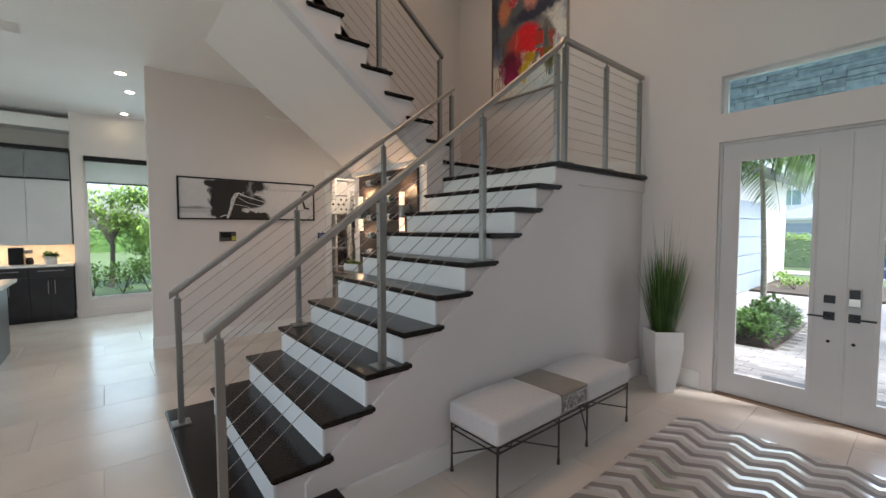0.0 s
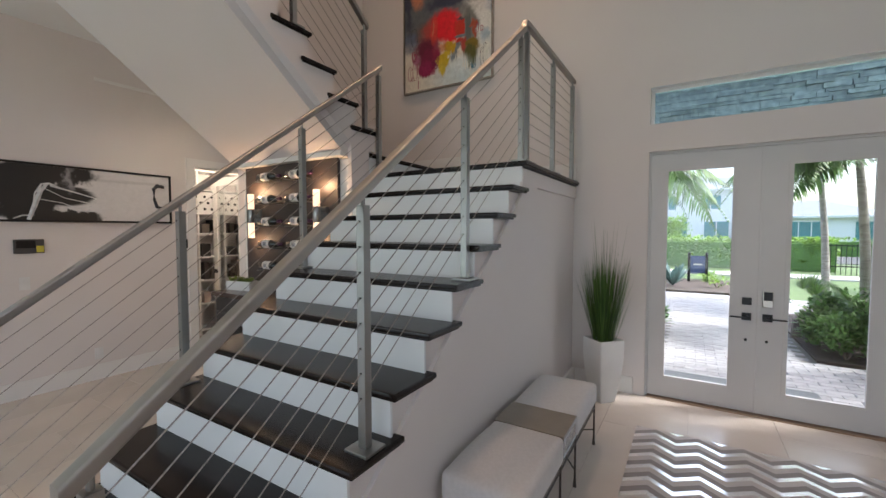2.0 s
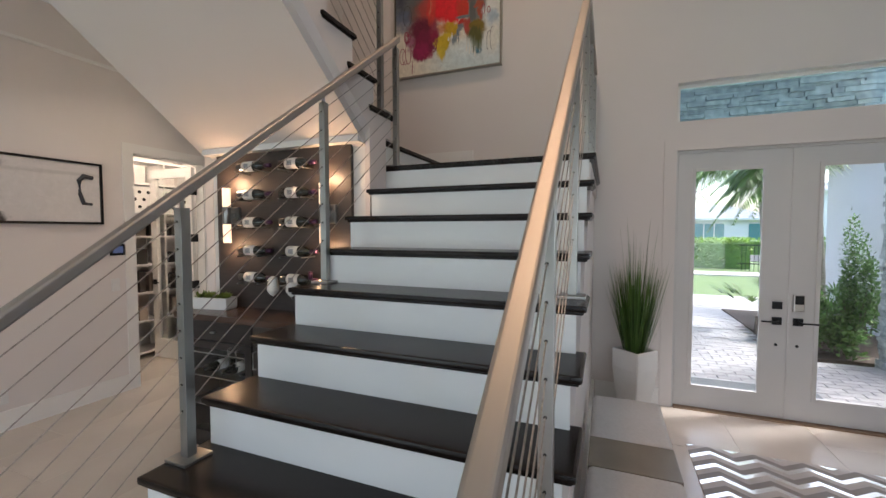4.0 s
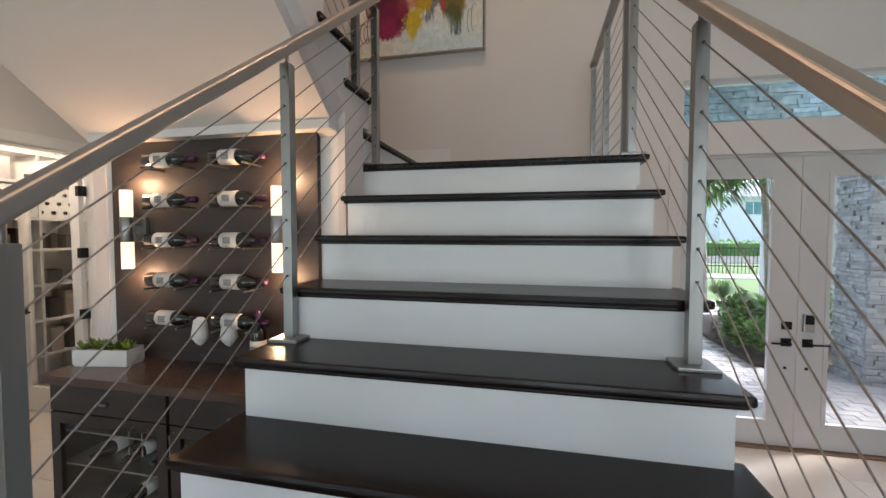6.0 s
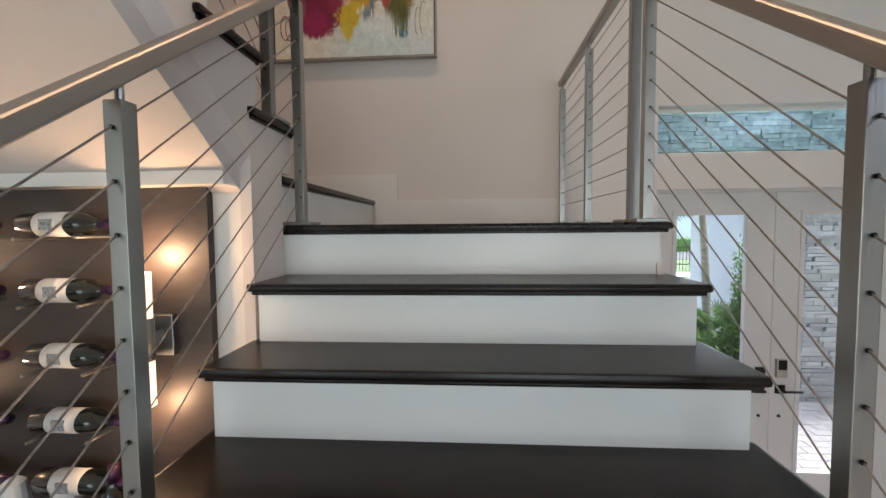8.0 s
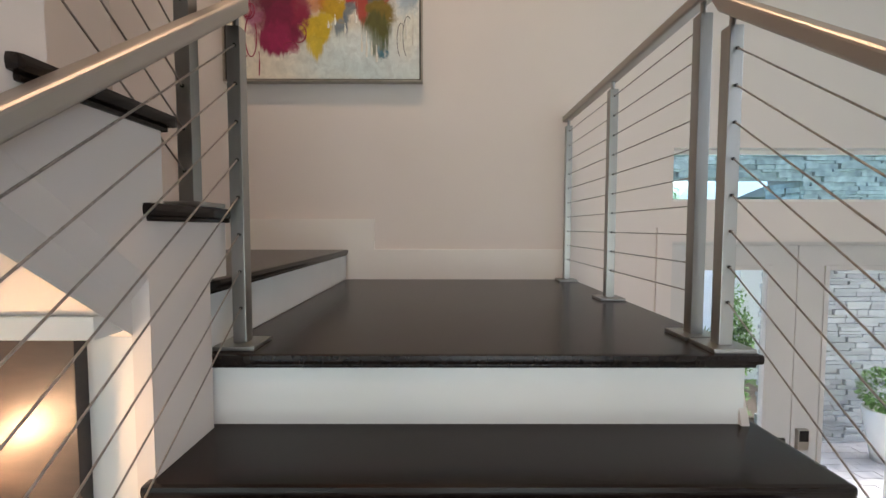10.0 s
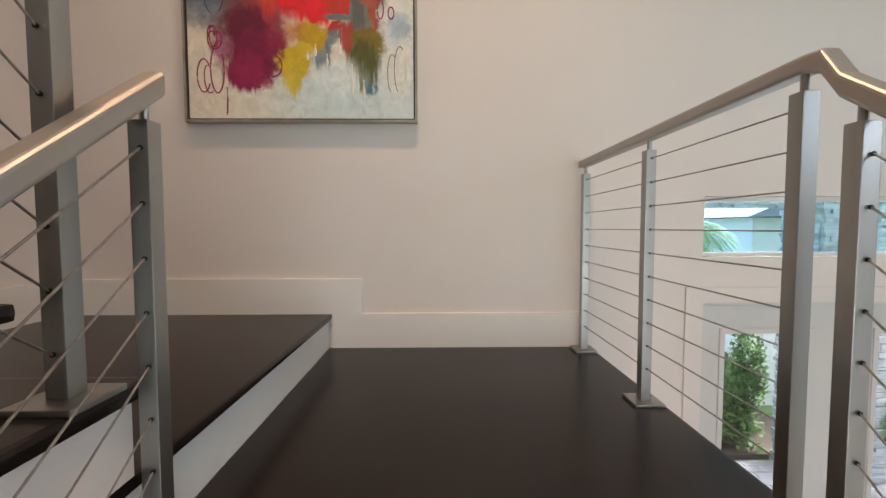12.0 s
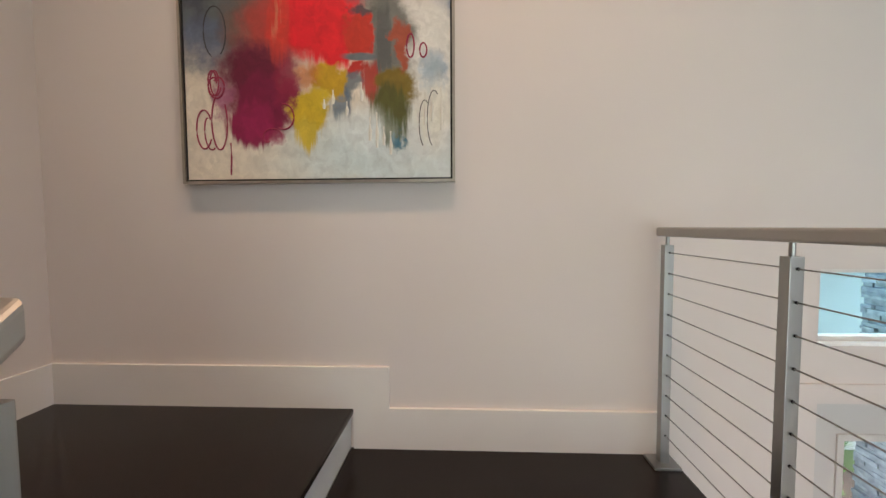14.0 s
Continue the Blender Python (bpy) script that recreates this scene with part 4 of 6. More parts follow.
PY, PZ, PW, PH = 4.295, 3.275, 1.17, 1.53
cream, grey, navy = (0.72, 0.66, 0.55), (0.10, 0.115, 0.125), (0.025, 0.03, 0.06)
ART = painted("abstract_canvas", "Y", (PY, PZ), -1, cream, [
    ((0.55, 0.66, 0.68), 0.95, 0.10, 0.50, 0.22, 0.6, "soft", 0.9),
    ((0.66, 0.68, 0.66), 1.10, 0.45, 0.22, 0.40, 0.5, "soft", 0.9),
    (grey, 0.20, 1.05, 0.75, 0.52, 0.25, "soft", 1), (grey, 0.95, 1.15, 0.30, 0.45, 0.4, "soft", 0.9),
    ((0.09, 0.12, 0.20), 0.10, 0.60, 0.12, 0.10, 0.6, "soft", 0.8), ((0.16, 0.23, 0.36), 1.17, 0.80, 0.08, 0.16, 0.5, "soft", 0.9),
    ((0.72, 0.72, 0.68), 1.02, 0.80, 0.14, 0.24, 0.5, "soft", 0.8), ((0.70, 0.71, 0.67), 1.12, 0.60, 0.08, 0.12, 0.6, "soft", 0.8),
    ((0.11, 0.12, 0.11), 0.90, 0.62, 0.10, 0.22, 0.4, "soft", 0.9),
    ((0.16, 0.09, 0.07), 0.27, 0.66, 0.10, 0.12, 0.5, "brush", 0.8), ((0.42, 0.05, 0.04), 0.42, 0.64, 0.16, 0.16, 0.4, "brush", 0.9),
    ((0.13, 0.007, 0.034), 0.31, 0.46, 0.16, 0.13, 0.36, "brush", 1), ((0.18, 0.006, 0.046), 0.35, 0.33, 0.17, 0.12, 0.32, "brush", 1),
    ((0.24, 0.008, 0.062), 0.30, 0.24, 0.11, 0.10, 0.2, "streak", 1), ((0.30, 0.010, 0.08), 0.34, 0.21, 0.09, 0.06, 0.35, "brush", 0.9),
    ((0.26, 0.012, 0.05), 0.45, 0.43, 0.05, 0.10, 0.5, "brush", 0.8), ((0.30, 0.03, 0.16), 0.17, 0.36, 0.03, 0.07, 0.6, "brush", 0.7),
    ((0.68, 0.007, 0.020), 0.58, 0.70, 0.19, 0.17, 0.26, "brush", 1), ((0.70, 0.009, 0.020), 0.66, 0.58, 0.10, 0.12, 0.3, "streak", 1),
    ((0.60, 0.045, 0.03), 0.43, 0.68, 0.05, 0.16, 0.4, "streak", 0.85), ((0.58, 0.22, 0.12), 0.415, 0.70, 0.012, 0.08, 0.6, "streak", 0.7),
    ((0.50, 0.030, 0.016), 0.79, 0.62, 0.075, 0.10, 0.16, "brush", 1), ((0.48, 0.025, 0.017), 0.76, 0.46, 0.04, 0.05, 0.25, "brush", 1),
    ((0.38, 0.03, 0.016), 0.83, 0.42, 0.035, 0.10, 0.25, "streak", 0.95), ((0.14, 0.17, 0.19), 0.79, 0.522, 0.085, 0.016, 0.3, "sweep", 1),
    ((0.13, 0.17, 0.20), 0.74, 0.40, 0.06, 0.05, 0.35, "brush", 0.9), ((0.11, 0.16, 0.22), 0.69, 0.33, 0.05, 0.07, 0.4, "streak", 0.85),
    ((0.06, 0.055, 0.07), 0.78, 0.72, 0.05, 0.02, 0.4, "brush", 0.9), ((0.10, 0.11, 0.11), 0.885, 0.58, 0.04, 0.16, 0.3, "streak", 0.95),
    ((0.50, 0.31, 0.012), 0.64, 0.42, 0.085, 0.075, 0.2, "brush", 1), ((0.56, 0.40, 0.02), 0.56, 0.30, 0.09, 0.08, 0.22, "brush", 1),
    ((0.58, 0.44, 0.04), 0.54, 0.19, 0.05, 0.07, 0.3, "streak", 1), ((0.50, 0.16, 0.03), 0.54, 0.44, 0.05, 0.05, 0.5, "brush", 0.8),
    ((0.19, 0.13, 0.013), 0.94, 0.40, 0.085, 0.08, 0.25, "brush", 1), ((0.09, 0.09, 0.018), 0.91, 0.30, 0.08, 0.10, 0.25, "streak", 1),
    ((0.08, 0.10, 0.03), 0.92, 0.20, 0.05, 0.06, 0.35, "streak", 0.95),
    ((0.36, 0.07, 0.03), 0.955, 0.56, 0.035, 0.10, 0.25, "brush", 0.95), ((0.03, 0.15, 0.23), 0.955, 0.155, 0.03, 0.035, 0.4, "brush", 0.9),
    ((0.30, 0.42, 0.52), 1.10, 0.44, 0.04, 0.09, 0.5, "brush", 0.8),
    ((0.75, 0.74, 0.66), 1.10, 0.28, 0.07, 0.13, 0.5, "streak", 0.8), ((0.72, 0.78, 0.78), 0.80, 0.20, 0.10, 0.08, 0.6, "streak", 0.7),
    (navy, 0.72, 0.98, 0.40, 0.085, 0.4, "soft", 1), (navy, 0.06, 1.15, 0.06, 0.4, 0.5, "soft", 0.9),
    ((0.60, 0.26, 0.20), 0.66, 1.25, 0.14, 0.20, 0.35, "brush", 0.95), ((0.55, 0.20, 0.09), 0.20, 1.15, 0.10, 0.16, 0.4, "brush", 0.95),
    ((0.18, 0.26, 0.38), 1.10, 1.18, 0.10, 0.18, 0.5, "soft", 0.9), ((0.50, 0.04, 0.05), 0.36, 1.22, 0.08, 0.07, 0.3, "brush", 0.9)])
SILVER = material("champagne_silver_frame", (0.48, 0.44, 0.38), (0.40, 0.36, 0.31), 20, 0.32, metal=0.9, bump=0.1, bump_scale=120)
art = thing("abstract_painting", (EAST - 0.02, PY - PW / 2, PZ), "large colourful abstract canvas in a thin silver frame", "painting")
part("canvas", boxed(EAST - 0.034, EAST - 0.004, PY - PW, PY, PZ, PZ + PH), ART, art, "abstract canvas in red, maroon, yellow and grey")
bm, gap = bmesh.new(), bmesh.new()
for f, o, w, x0, x1 in ((bm, 0.008, 0.012, EAST - 0.046, EAST), (gap, 0.0, 0.008, EAST - 0.032, EAST - 0.002)):
    a, b, c, d = PY - PW - o, PY + o, PZ - o, PZ + PH + o
    box(f, x0, x1, a - w, b + w, c - w, c), box(f, x0, x1, a - w, b + w, d, d + w)
    box(f, x0, x1, a - w, a, c, d), box(f, x0, x1, b, b + w, c, d)
part("frame", bm, SILVER, art, "thin silver frame")
# solid black strips stand for the shade between canvas and frame
part("shadow_gap", gap, BLACK, art, "black strip that fills the shaded gap inside the frame")


def paint_line(parent, mat, spots, radius, face="x"):
    """A line of paint on the canvas; spots are (u, v) in metres."""
    pts = [(EAST - 0.0345, PY - u, PZ + v) for u, v in spots]
    part("paint_line", tube(bmesh.new(), pts, radius, 6), mat, parent)


MAROON = material("maroon_paint", (0.30, 0.010, 0.055), None, 20, 0.4)
OFFWHITE = material("off_white_paint", (0.78, 0.77, 0.70), None, 20, 0.4)
CHARCOAL = material("charcoal_line", (0.04, 0.04, 0.045), None, 20, 0.6)


def loop(cu, cv, ru, rv, a0, a1, n=18, drift=0.0):
    return [(cu + ru * math.cos(radians(a0 + (a1 - a0) * i / n)) + drift * i / n, cv + rv * math.sin(radians(a0 + (a1 - a0) * i / n))) for i in range(n + 1)]


paint_line(art, MAROON, loop(0.08, 0.22, 0.035, 0.085, 30, 330), 0.0036)
paint_line(art, MAROON, loop(0.15, 0.25, 0.035, 0.12, 120, 400), 0.0036)
paint_line(art, MAROON, loop(0.12, 0.42, 0.022, 0.055, 0, 700, 30, 0.02), 0.0036)
paint_line(art, MAROON, [(0.198, 0.16), (0.2, 0.1), (0.196, 0.02)], 0.004)
paint_line(art, MAROON, loop(0.095, 0.20, 0.022, 0.07, 80, 300, 18, 0.02), 0.003)
paint_line(art, MAROON, loop(0.125, 0.40, 0.03, 0.045, 40, 500, 26, 0.03), 0.004)
paint_line(art, MAROON, loop(0.40, 0.19, 0.03, 0.03, 0, 300, 14, -0.04), 0.003)
paint_line(art, CHARCOAL, loop(1.10, 0.25, 0.03, 0.12, 60, 250), 0.002)
paint_line(art, CHARCOAL, loop(1.06, 0.23, 0.025, 0.10, 60, 250), 0.002)
paint_line(art, MAROON, loop(0.44, 0.27, 0.045, 0.055, -120, 100), 0.0036)
paint_line(art, CHARCOAL, loop(0.14, 0.64, 0.05, 0.11, -60, 250), 0.0025)
paint_line(art, MAROON, loop(1.00, 0.56, 0.016, 0.05, 0, 360), 0.0036)
paint_line(art, MAROON, loop(1.055, 0.54, 0.015, 0.03, 0, 360), 0.0036)
for u, v, n in ((0.62, 0.30, 0.04), (0.66, 0.32, 0.06), (0.72, 0.27, 0.06), (0.785, 0.33, 0.08), (0.82, 0.16, 0.10), (0.85, 0.13, 0.15), (0.88, 0.14, 0.08), (0.91, 0.10, 0.10), (1.06, 0.22, 0.14), (1.09, 0.24, 0.14), (1.13, 0.2, 0.18)):
    paint_line(art, OFFWHITE, [(u, v + n), (u + 0.002, v + n * 0.4), (u, v)], [0.004, 0.008, 0.006])
for i in range(26):
    a, r = rnd.uniform(0, 6.28), 0.075 * math.sqrt(rnd.random())
    u, v = 0.36 + r * math.cos(a), 1.22 + r * math.sin(a)
    paint_line(art, OFFWHITE if i % 3 else MAROON, [(u, v), (u + 0.003, v - 0.008)], 0.005)

BX, BZ = 0.93, 1.665
BW = painted("monochrome_canvas", "X", (BX, BZ), 1, (0.62, 0.60, 0.59), [
    ((0.45, 0.44, 0.43), 0.15, 0.10, 0.30, 0.035, 0.6, "sweep", 0.8), ((0.08, 0.08, 0.08), 0.12, 0.135, 0.20, 0.012, 0.8, "sweep", 0.7),
    ((0.42, 0.41, 0.40), 1.3, 0.42, 0.6, 0.015, 0.8, "sweep", 0.5),
    ((0.012, 0.012, 0.012), 0.56, 0.27, 0.22, 0.36, 0.1, "brush", 1), ((0.012, 0.012, 0.012), 0.72, 0.46, 0.36, 0.13, 0.12, "brush", 1),
    ((0.012, 0.012, 0.012), 0.80, 0.24, 0.26, 0.10, 0.15, "sweep", 1), ((0.012, 0.012, 0.012), 0.88, 0.03, 0.24, 0.065, 0.15, "brush", 1),
    ((0.012, 0.012, 0.012), 0.55, 0.05, 0.20, 0.08, 0.15, "brush", 1), ((0.30, 0.30, 0.31), 0.86, 0.42, 0.03, 0.12, 0.7, "brush", 0.8),
    ((0.012, 0.012, 0.012), 0.36, 0.46, 0.06, 0.06, 0.3, "brush", 1)], 0.5, 0.12)
bw = thing("monochrome_painting", (1.82, 6.49, 1.655), "wide black and white abstract painting in a thin black frame", "painting")
part("canvas", boxed(BX - 0.002, 2.697, 6.472, 6.498, BZ - 0.002, 2.182), BW, bw, "black and white abstract canvas")
bm = bmesh.new()
box(bm, BX - 0.02, 2.715, 6.460, 6.5, BZ - 0.02, BZ), box(bm, BX - 0.02, 2.715, 6.460, 6.5, 2.18, 2.2)
box(bm, BX - 0.02, BX, 6.460, 6.5, BZ, 2.18), box(bm, 2.695, 2.715, 6.460, 6.5, BZ, 2.18)
part("frame", bm, BLACK, bw, "thin black frame")


def brush_line(spots, radius, mat):
    part("paint_line", tube(bmesh.new(), [(BX + u, 6.4715, BZ + v) for u, v in spots], radius, 6, flat=1.0), mat, bw)


BWHITE = material("chalk_white_paint", (0.70, 0.69, 0.68), (0.5, 0.5, 0.5), 30, 0.5)
brush_line([(0.56, 0.0), (0.61, 0.15), (0.65, 0.28), (0.70, 0.345)], [0.016, 0.022, 0.02, 0.012], BWHITE)
brush_line([(0.60, 0.16), (0.61, 0.25), (0.66, 0.34), (0.71, 0.35), (0.78, 0.32)], [0.006, 0.008, 0.009, 0.01, 0.006], BWHITE)
brush_line([(0.72, 0.33), (0.90, 0.28), (1.08, 0.225), (1.03, 0.19), (1.10, 0.24)], [0.010, 0.007, 0.005, 0.004, 0.003], BWHITE)
brush_line([(0.68, 0.30), (0.82, 0.22), (1.04, 0.17), (1.08, 0.2)], 0.004, BWHITE)
brush_line([(0.62, 0.20), (0.8, 0.17), (0.92, 0.12), (1.05, 0.15)], 0.004, BWHITE)
brush_line([(0.46, 0.01), (0.52, 0.04), (0.60, 0.045)], [0.004, 0.008, 0.004], BWHITE)
brush_line([(0.88, 0.105), (1.0, 0.095), (1.08, 0.10)], [0.006, 0.012, 0.004], BWHITE)
brush_line([(1.71, 0.40), (1.64, 0.41), (1.605, 0.37), (1.61, 0.25), (1.635, 0.165), (1.70, 0.16)], [0.02, 0.024, 0.02, 0.016, 0.02, 0.012], CHARCOAL)

# ---- corridor wall things ----
PLASTIC = material("white_switch_plastic", (0.72, 0.71, 0.69), None, 10, 0.35)
t = thing("thermostat", (2.83, 6.49, 1.40), "small dark thermostat with a lit screen on the corridor wall", "thermostat")
part("case", boxed(2.772, 2.895, 6.478, 6.5, 1.348, 1.458, bevel=0.006), BLACK, t)
part("screen", boxed(2.79, 2.877, 6.476, 6.479, 1.372, 1.436), glowing("dim_blue_screen", (0.06, 0.08, 0.16), 0.15), t, "dim blue screen")
t = thing("control_panel", (1.487, 6.49, 1.415), "dark wall control panel with a yellow sticker", "control panel")
part("case", boxed(1.385, 1.592, 6.474, 6.5, 1.35, 1.482, bevel=0.005), material("dark_grey_plastic", (0.06, 0.06, 0.06), None, 10, 0.4), t)
part("screen", boxed(1.40, 1.53, 6.4725, 6.4745, 1.40, 1.47), BLACK, t)
part("sticker", boxed(1.535, 1.588, 6.4725, 6.4745, 1.36, 1.42), material("yellow_sticker", (0.5, 0.45, 0.05), None, 10, 0.5), t, "yellow sticker")
for name, x, z, h in (("wall_outlet", 1.985, 0.275, 0.06), ("light_switch", 2.812, 1.065, 0.06), ("light_switch", 1.45, 1.07, 0.06)):
    t = thing(name, (x, 6.495, z), "white plastic wall plate on the corridor wall", name.replace("_", " "))
    part("plate", boxed(x - 0.037, x + 0.037, 6.493, 6.5, z - h, z + h, bevel=0.002), PLASTIC, t)
    part("rocker", boxed(x - 0.017, x + 0.017, 6.489, 6.494, z - 0.034, z + 0.034, bevel=0.002), PLASTIC, t)

vent = thing("linear_vent", (2.5, 6.495, 3.13), "slim white linear air vent high on the corridor wall", "vent")
part("frame", boxed(2.03, 2.98, 6.486, 6.5, 3.112, 3.142, bevel=0.003), TRIM, vent)
part("louvre", boxed(2.045, 2.965, 6.478, 6.4865, 3.118, 3.124), TRIM, vent)

# doorway to the storage closet
bm = bmesh.new()
box(bm, 2.905, 3.0, 6.486, 6.5, 0, 2.45), box(bm, 3.78, 3.875, 6.486, 6.5, 0, 2.45), box(bm, 3.0, 3.78, 6.486, 6.5, 2.36, 2.45)
box(bm, 3.0, 3.012, 6.5, 6.62, 0, 2.36), box(bm, 3.768, 3.78, 6.5, 6.62, 0, 2.36), box(bm, 3.012, 3.768, 6.5, 6.62, 2.348, 2.36)
setting("trim_doorway", bm, TRIM, "white painted casing of the closet doorway", "trim")
closet_door = thing("door_3", (3.75, 6.65, 0), "white framed glass door standing open into the closet", "door")
closet_door["kind"] = "structure"
bm = bmesh.new()
for y0, y1, z0, z1 in ((6.63, 6.73, 0.01, 2.33), (7.26, 7.36, 0.01, 2.33), (6.73, 7.26, 0.01, 0.24), (6.73, 7.26, 2.22, 2.33)):
    box(bm, 3.715, 3.755, y0, y1, z0, z1)
part("leaf_frame", bm, TRIM, closet_door)
part("pane", boxed(3.732, 3.738, 6.725, 7.265, 0.235, 2.225), GLASS, closet_door, "clear glass pane")
part("lever", tube(bmesh.new(), [(3.717, 7.31, 0.95), (3.675, 7.31, 0.95), (3.67, 7.29, 0.95), (3.67, 7.19, 0.95)], 0.009, 8), BLACK, closet_door, "black lever handle")
part("lever_plate", boxed(3.705, 3.717, 7.28, 7.34, 0.92, 0.98, bevel=0.002), BLACK, closet_door)
for z in (0.4, 0.95, 1.5, 2.05):
    part("hinge", boxed(3.70, 3.768, 6.605, 6.645, z - 0.045, z + 0.045, bevel=0.003), BLACK, closet_door, "black hinge")
shelf = thing("closet_shelving", (3.6, 7.6, 0), "white storage shelving filled with bottles and dark boxes", "shelving")
for x in (2.75, 3.12, 3.52, 3.92, 4.35):
    part("upright", boxed(x - 0.012, x + 0.012, 7.40, 7.75, 0, 2.45), TRIM, shelf)
for z in (0.06, 0.45, 0.80, 1.15, 1.50, 1.80, 2.15, 2.43):
    part("shelf_board", boxed(2.75, 4.35, 7.398, 7.752, z, z + 0.022), TRIM, shelf)
rack = thing("wine_rack", (3.45, 7.5, 1.83), "white perforated wine rack on the shelf", "wine rack")
bm = boxed(3.13, 4.33, 7.41, 7.70, 1.824, 2.13)
part("block", bm, TRIM, rack)
# the block is uncut; black discs stand for the shade inside its holes
for i in range(11):
    for j in range(3):
        part("dark_hole_disc", lathe(bmesh.new(), [(0.020, -0.004), (0.020, 0.002)], (3.2 + 0.105 * i + 0.05 * (j % 2), 7.408, 1.88 + 0.09 * j), 10, "y"), BLACK, rack)
for z in (0.472, 0.822, 1.172, 1.522):
    for x in (2.9, 3.05, 3.25, 3.38, 3.64, 3.78, 4.05, 4.2):
        if rnd.random() < 0.75:
            w, h, shade = rnd.uniform(0.06, 0.14), rnd.uniform(0.1, 0.26), rnd.choice((0.15, 0.3, 0.6, 2.2))
            t = tagged(part("storage_box", boxed(x - w / 2, x + w / 2, 7.43, 7.62, z, z + h, bevel=0.004), material("box_card", [c * shade for c in (0.20, 0.16, 0.13)], None, 10, 0.6)), "dark carton standing on the closet shelf", "box", "things on the closet shelves")
lamp("closet_light", "POINT", Matrix.Translation((3.4, 7.0, 3.1)), 13, (1.0, 0.84, 0.66), soft=0.12)

# ---- kitchen ----
GLOSS = material("pale_grey_cabinet_paint", (0.56, 0.57, 0.57), (0.54, 0.55, 0.55), 3, 0.3)
DARKCAB = material("near_black_cabinet", (0.022, 0.021, 0.022), (0.03, 0.029, 0.03), 4, 0.35)
QUARTZ = material("white_quartz", (0.76, 0.75, 0.72), (0.70, 0.69, 0.66), 9, 0.2)
SPLASH = material("cream_backsplash_tile", (0.66, 0.58, 0.48), (0.60, 0.52, 0.43), 12, 0.25)
base = thing("base_cabinets", (-1.5, 9.8, 0), "near-black kitchen base cabinets with steel pulls", "cabinet")
part("body", boxed(-2.9, -0.24, 9.53, 10.18, 0.09, 0.90), DARKCAB, base)
part("plinth", boxed(-2.9, -0.26, 9.58, 10.18, -0.003, 0.09), DARKCAB, base)
for i in range(5):
    x0, x1 = -0.245 - 0.53 * (i + 1) + 0.004, -0.245 - 0.53 * i - 0.004
    d = part("drawer_front", boxed(x0, x1, 9.508, 9.53, 0.74, 0.893, bevel=0.002), DARKCAB, base)
    part("pull", boxed(x0 + 0.1, x1 - 0.1, 9.478, 9.49, 0.835, 0.847, bevel=0.003), STEEL, d)
    for a, b, h in ((x0, (x0 + x1) / 2 - 0.002, (x0 + x1) / 2 - 0.04), ((x0 + x1) / 2 + 0.002, x1, (x0 + x1) / 2 + 0.04)):
        d = part("door", boxed(a, b, 9.508, 9.53, 0.095, 0.732, bevel=0.002), DARKCAB, base)
        part("pull", boxed(h - 0.006, h + 0.006, 9.478, 9.49, 0.46, 0.68, bevel=0.003), STEEL, d)
tagged(part("kitchen_counter", boxed(-2.9, -0.225, 9.50, 10.18, 0.902, 0.942, bevel=0.004), QUARTZ), "white quartz kitchen counter on the base cabinets", "countertop")
setting("backsplash", boxed(-2.9, -0.225, 10.18, 10.198, 0.942, 1.26), SPLASH, "cream lit backsplash", "wall")
setting("wall_niche_side", boxed(-0.222, -0.10, 9.80, 10.2, -0.2, 3.5), PAINT, "pale painted niche side wall")
uppers = thing("wall_cabinets", (-1.5, 9.9, 1.26), "pale grey kitchen wall cabinets with glazed doors on top", "cabinet")
part("body", boxed(-2.9, -0.24, 9.66, 10.18, 1.26, 2.84), GLOSS, uppers)
for i in range(5):
    x0, x1 = -0.245 - 0.53 * (i + 1) + 0.003, -0.245 - 0.53 * i - 0.003
    part("door", boxed(x0, x1, 9.638, 9.66, 1.262, 2.33, bevel=0.002), GLOSS, uppers)
    part("glazed_door", boxed(x0, x1, 9.638, 9.66, 2.36, 2.80, bevel=0.002), material("smoked_glass_door", (0.16, 0.18, 0.175), None, 5, 0.22), uppers, "smoked glass door")
part("light_rail", boxed(-2.9, -0.235, 9.63, 9.66, 2.332, 2.358), BLACK, uppers)
part("cornice", boxed(-2.9, -0.232, 9.61, 10.18, 2.805, 2.87), BLACK, uppers, "dark top band")
lamp("under_cabinet_light", "AREA", look((-1.5, 9.86, 1.25), (-1.5, 9.95, 0.8)), 4, (1.0, 0.68, 0.42), size=2.6, size_y=0.06)
m = thing("coffee_maker", (-0.90, 9.72, 0.943), "black coffee maker on the kitchen counter", "coffee maker")
part("body", boxed(-1.02, -0.84, 9.72, 9.92, 0.943, 1.22, bevel=0.02), BLACK, m)
part("spout", boxed(-0.84, -0.74, 9.76, 9.86, 1.12, 1.18, bevel=0.01), STEEL, m)
part("carafe", lathe(bmesh.new(), [(0.0, 0.0), (0.045, 0.0), (0.05, 0.06), (0.035, 0.11), (0.0, 0.112)], (-0.78, 9.8, 0.943), 16), BLACK, m, smooth=True)
m = thing("herb_pot", (-0.52, 9.72, 0.943), "small white pot with a round green plant", "potted plant")
part("pot", lathe(bmesh.new(), [(0.0, 0.0), (0.075, 0.0), (0.095, 0.13), (0.085, 0.13), (0.08, 0.10), (0.0, 0.10)], (-0.52, 9.72, 0.943), 20), CERAMIC, m, smooth=True)
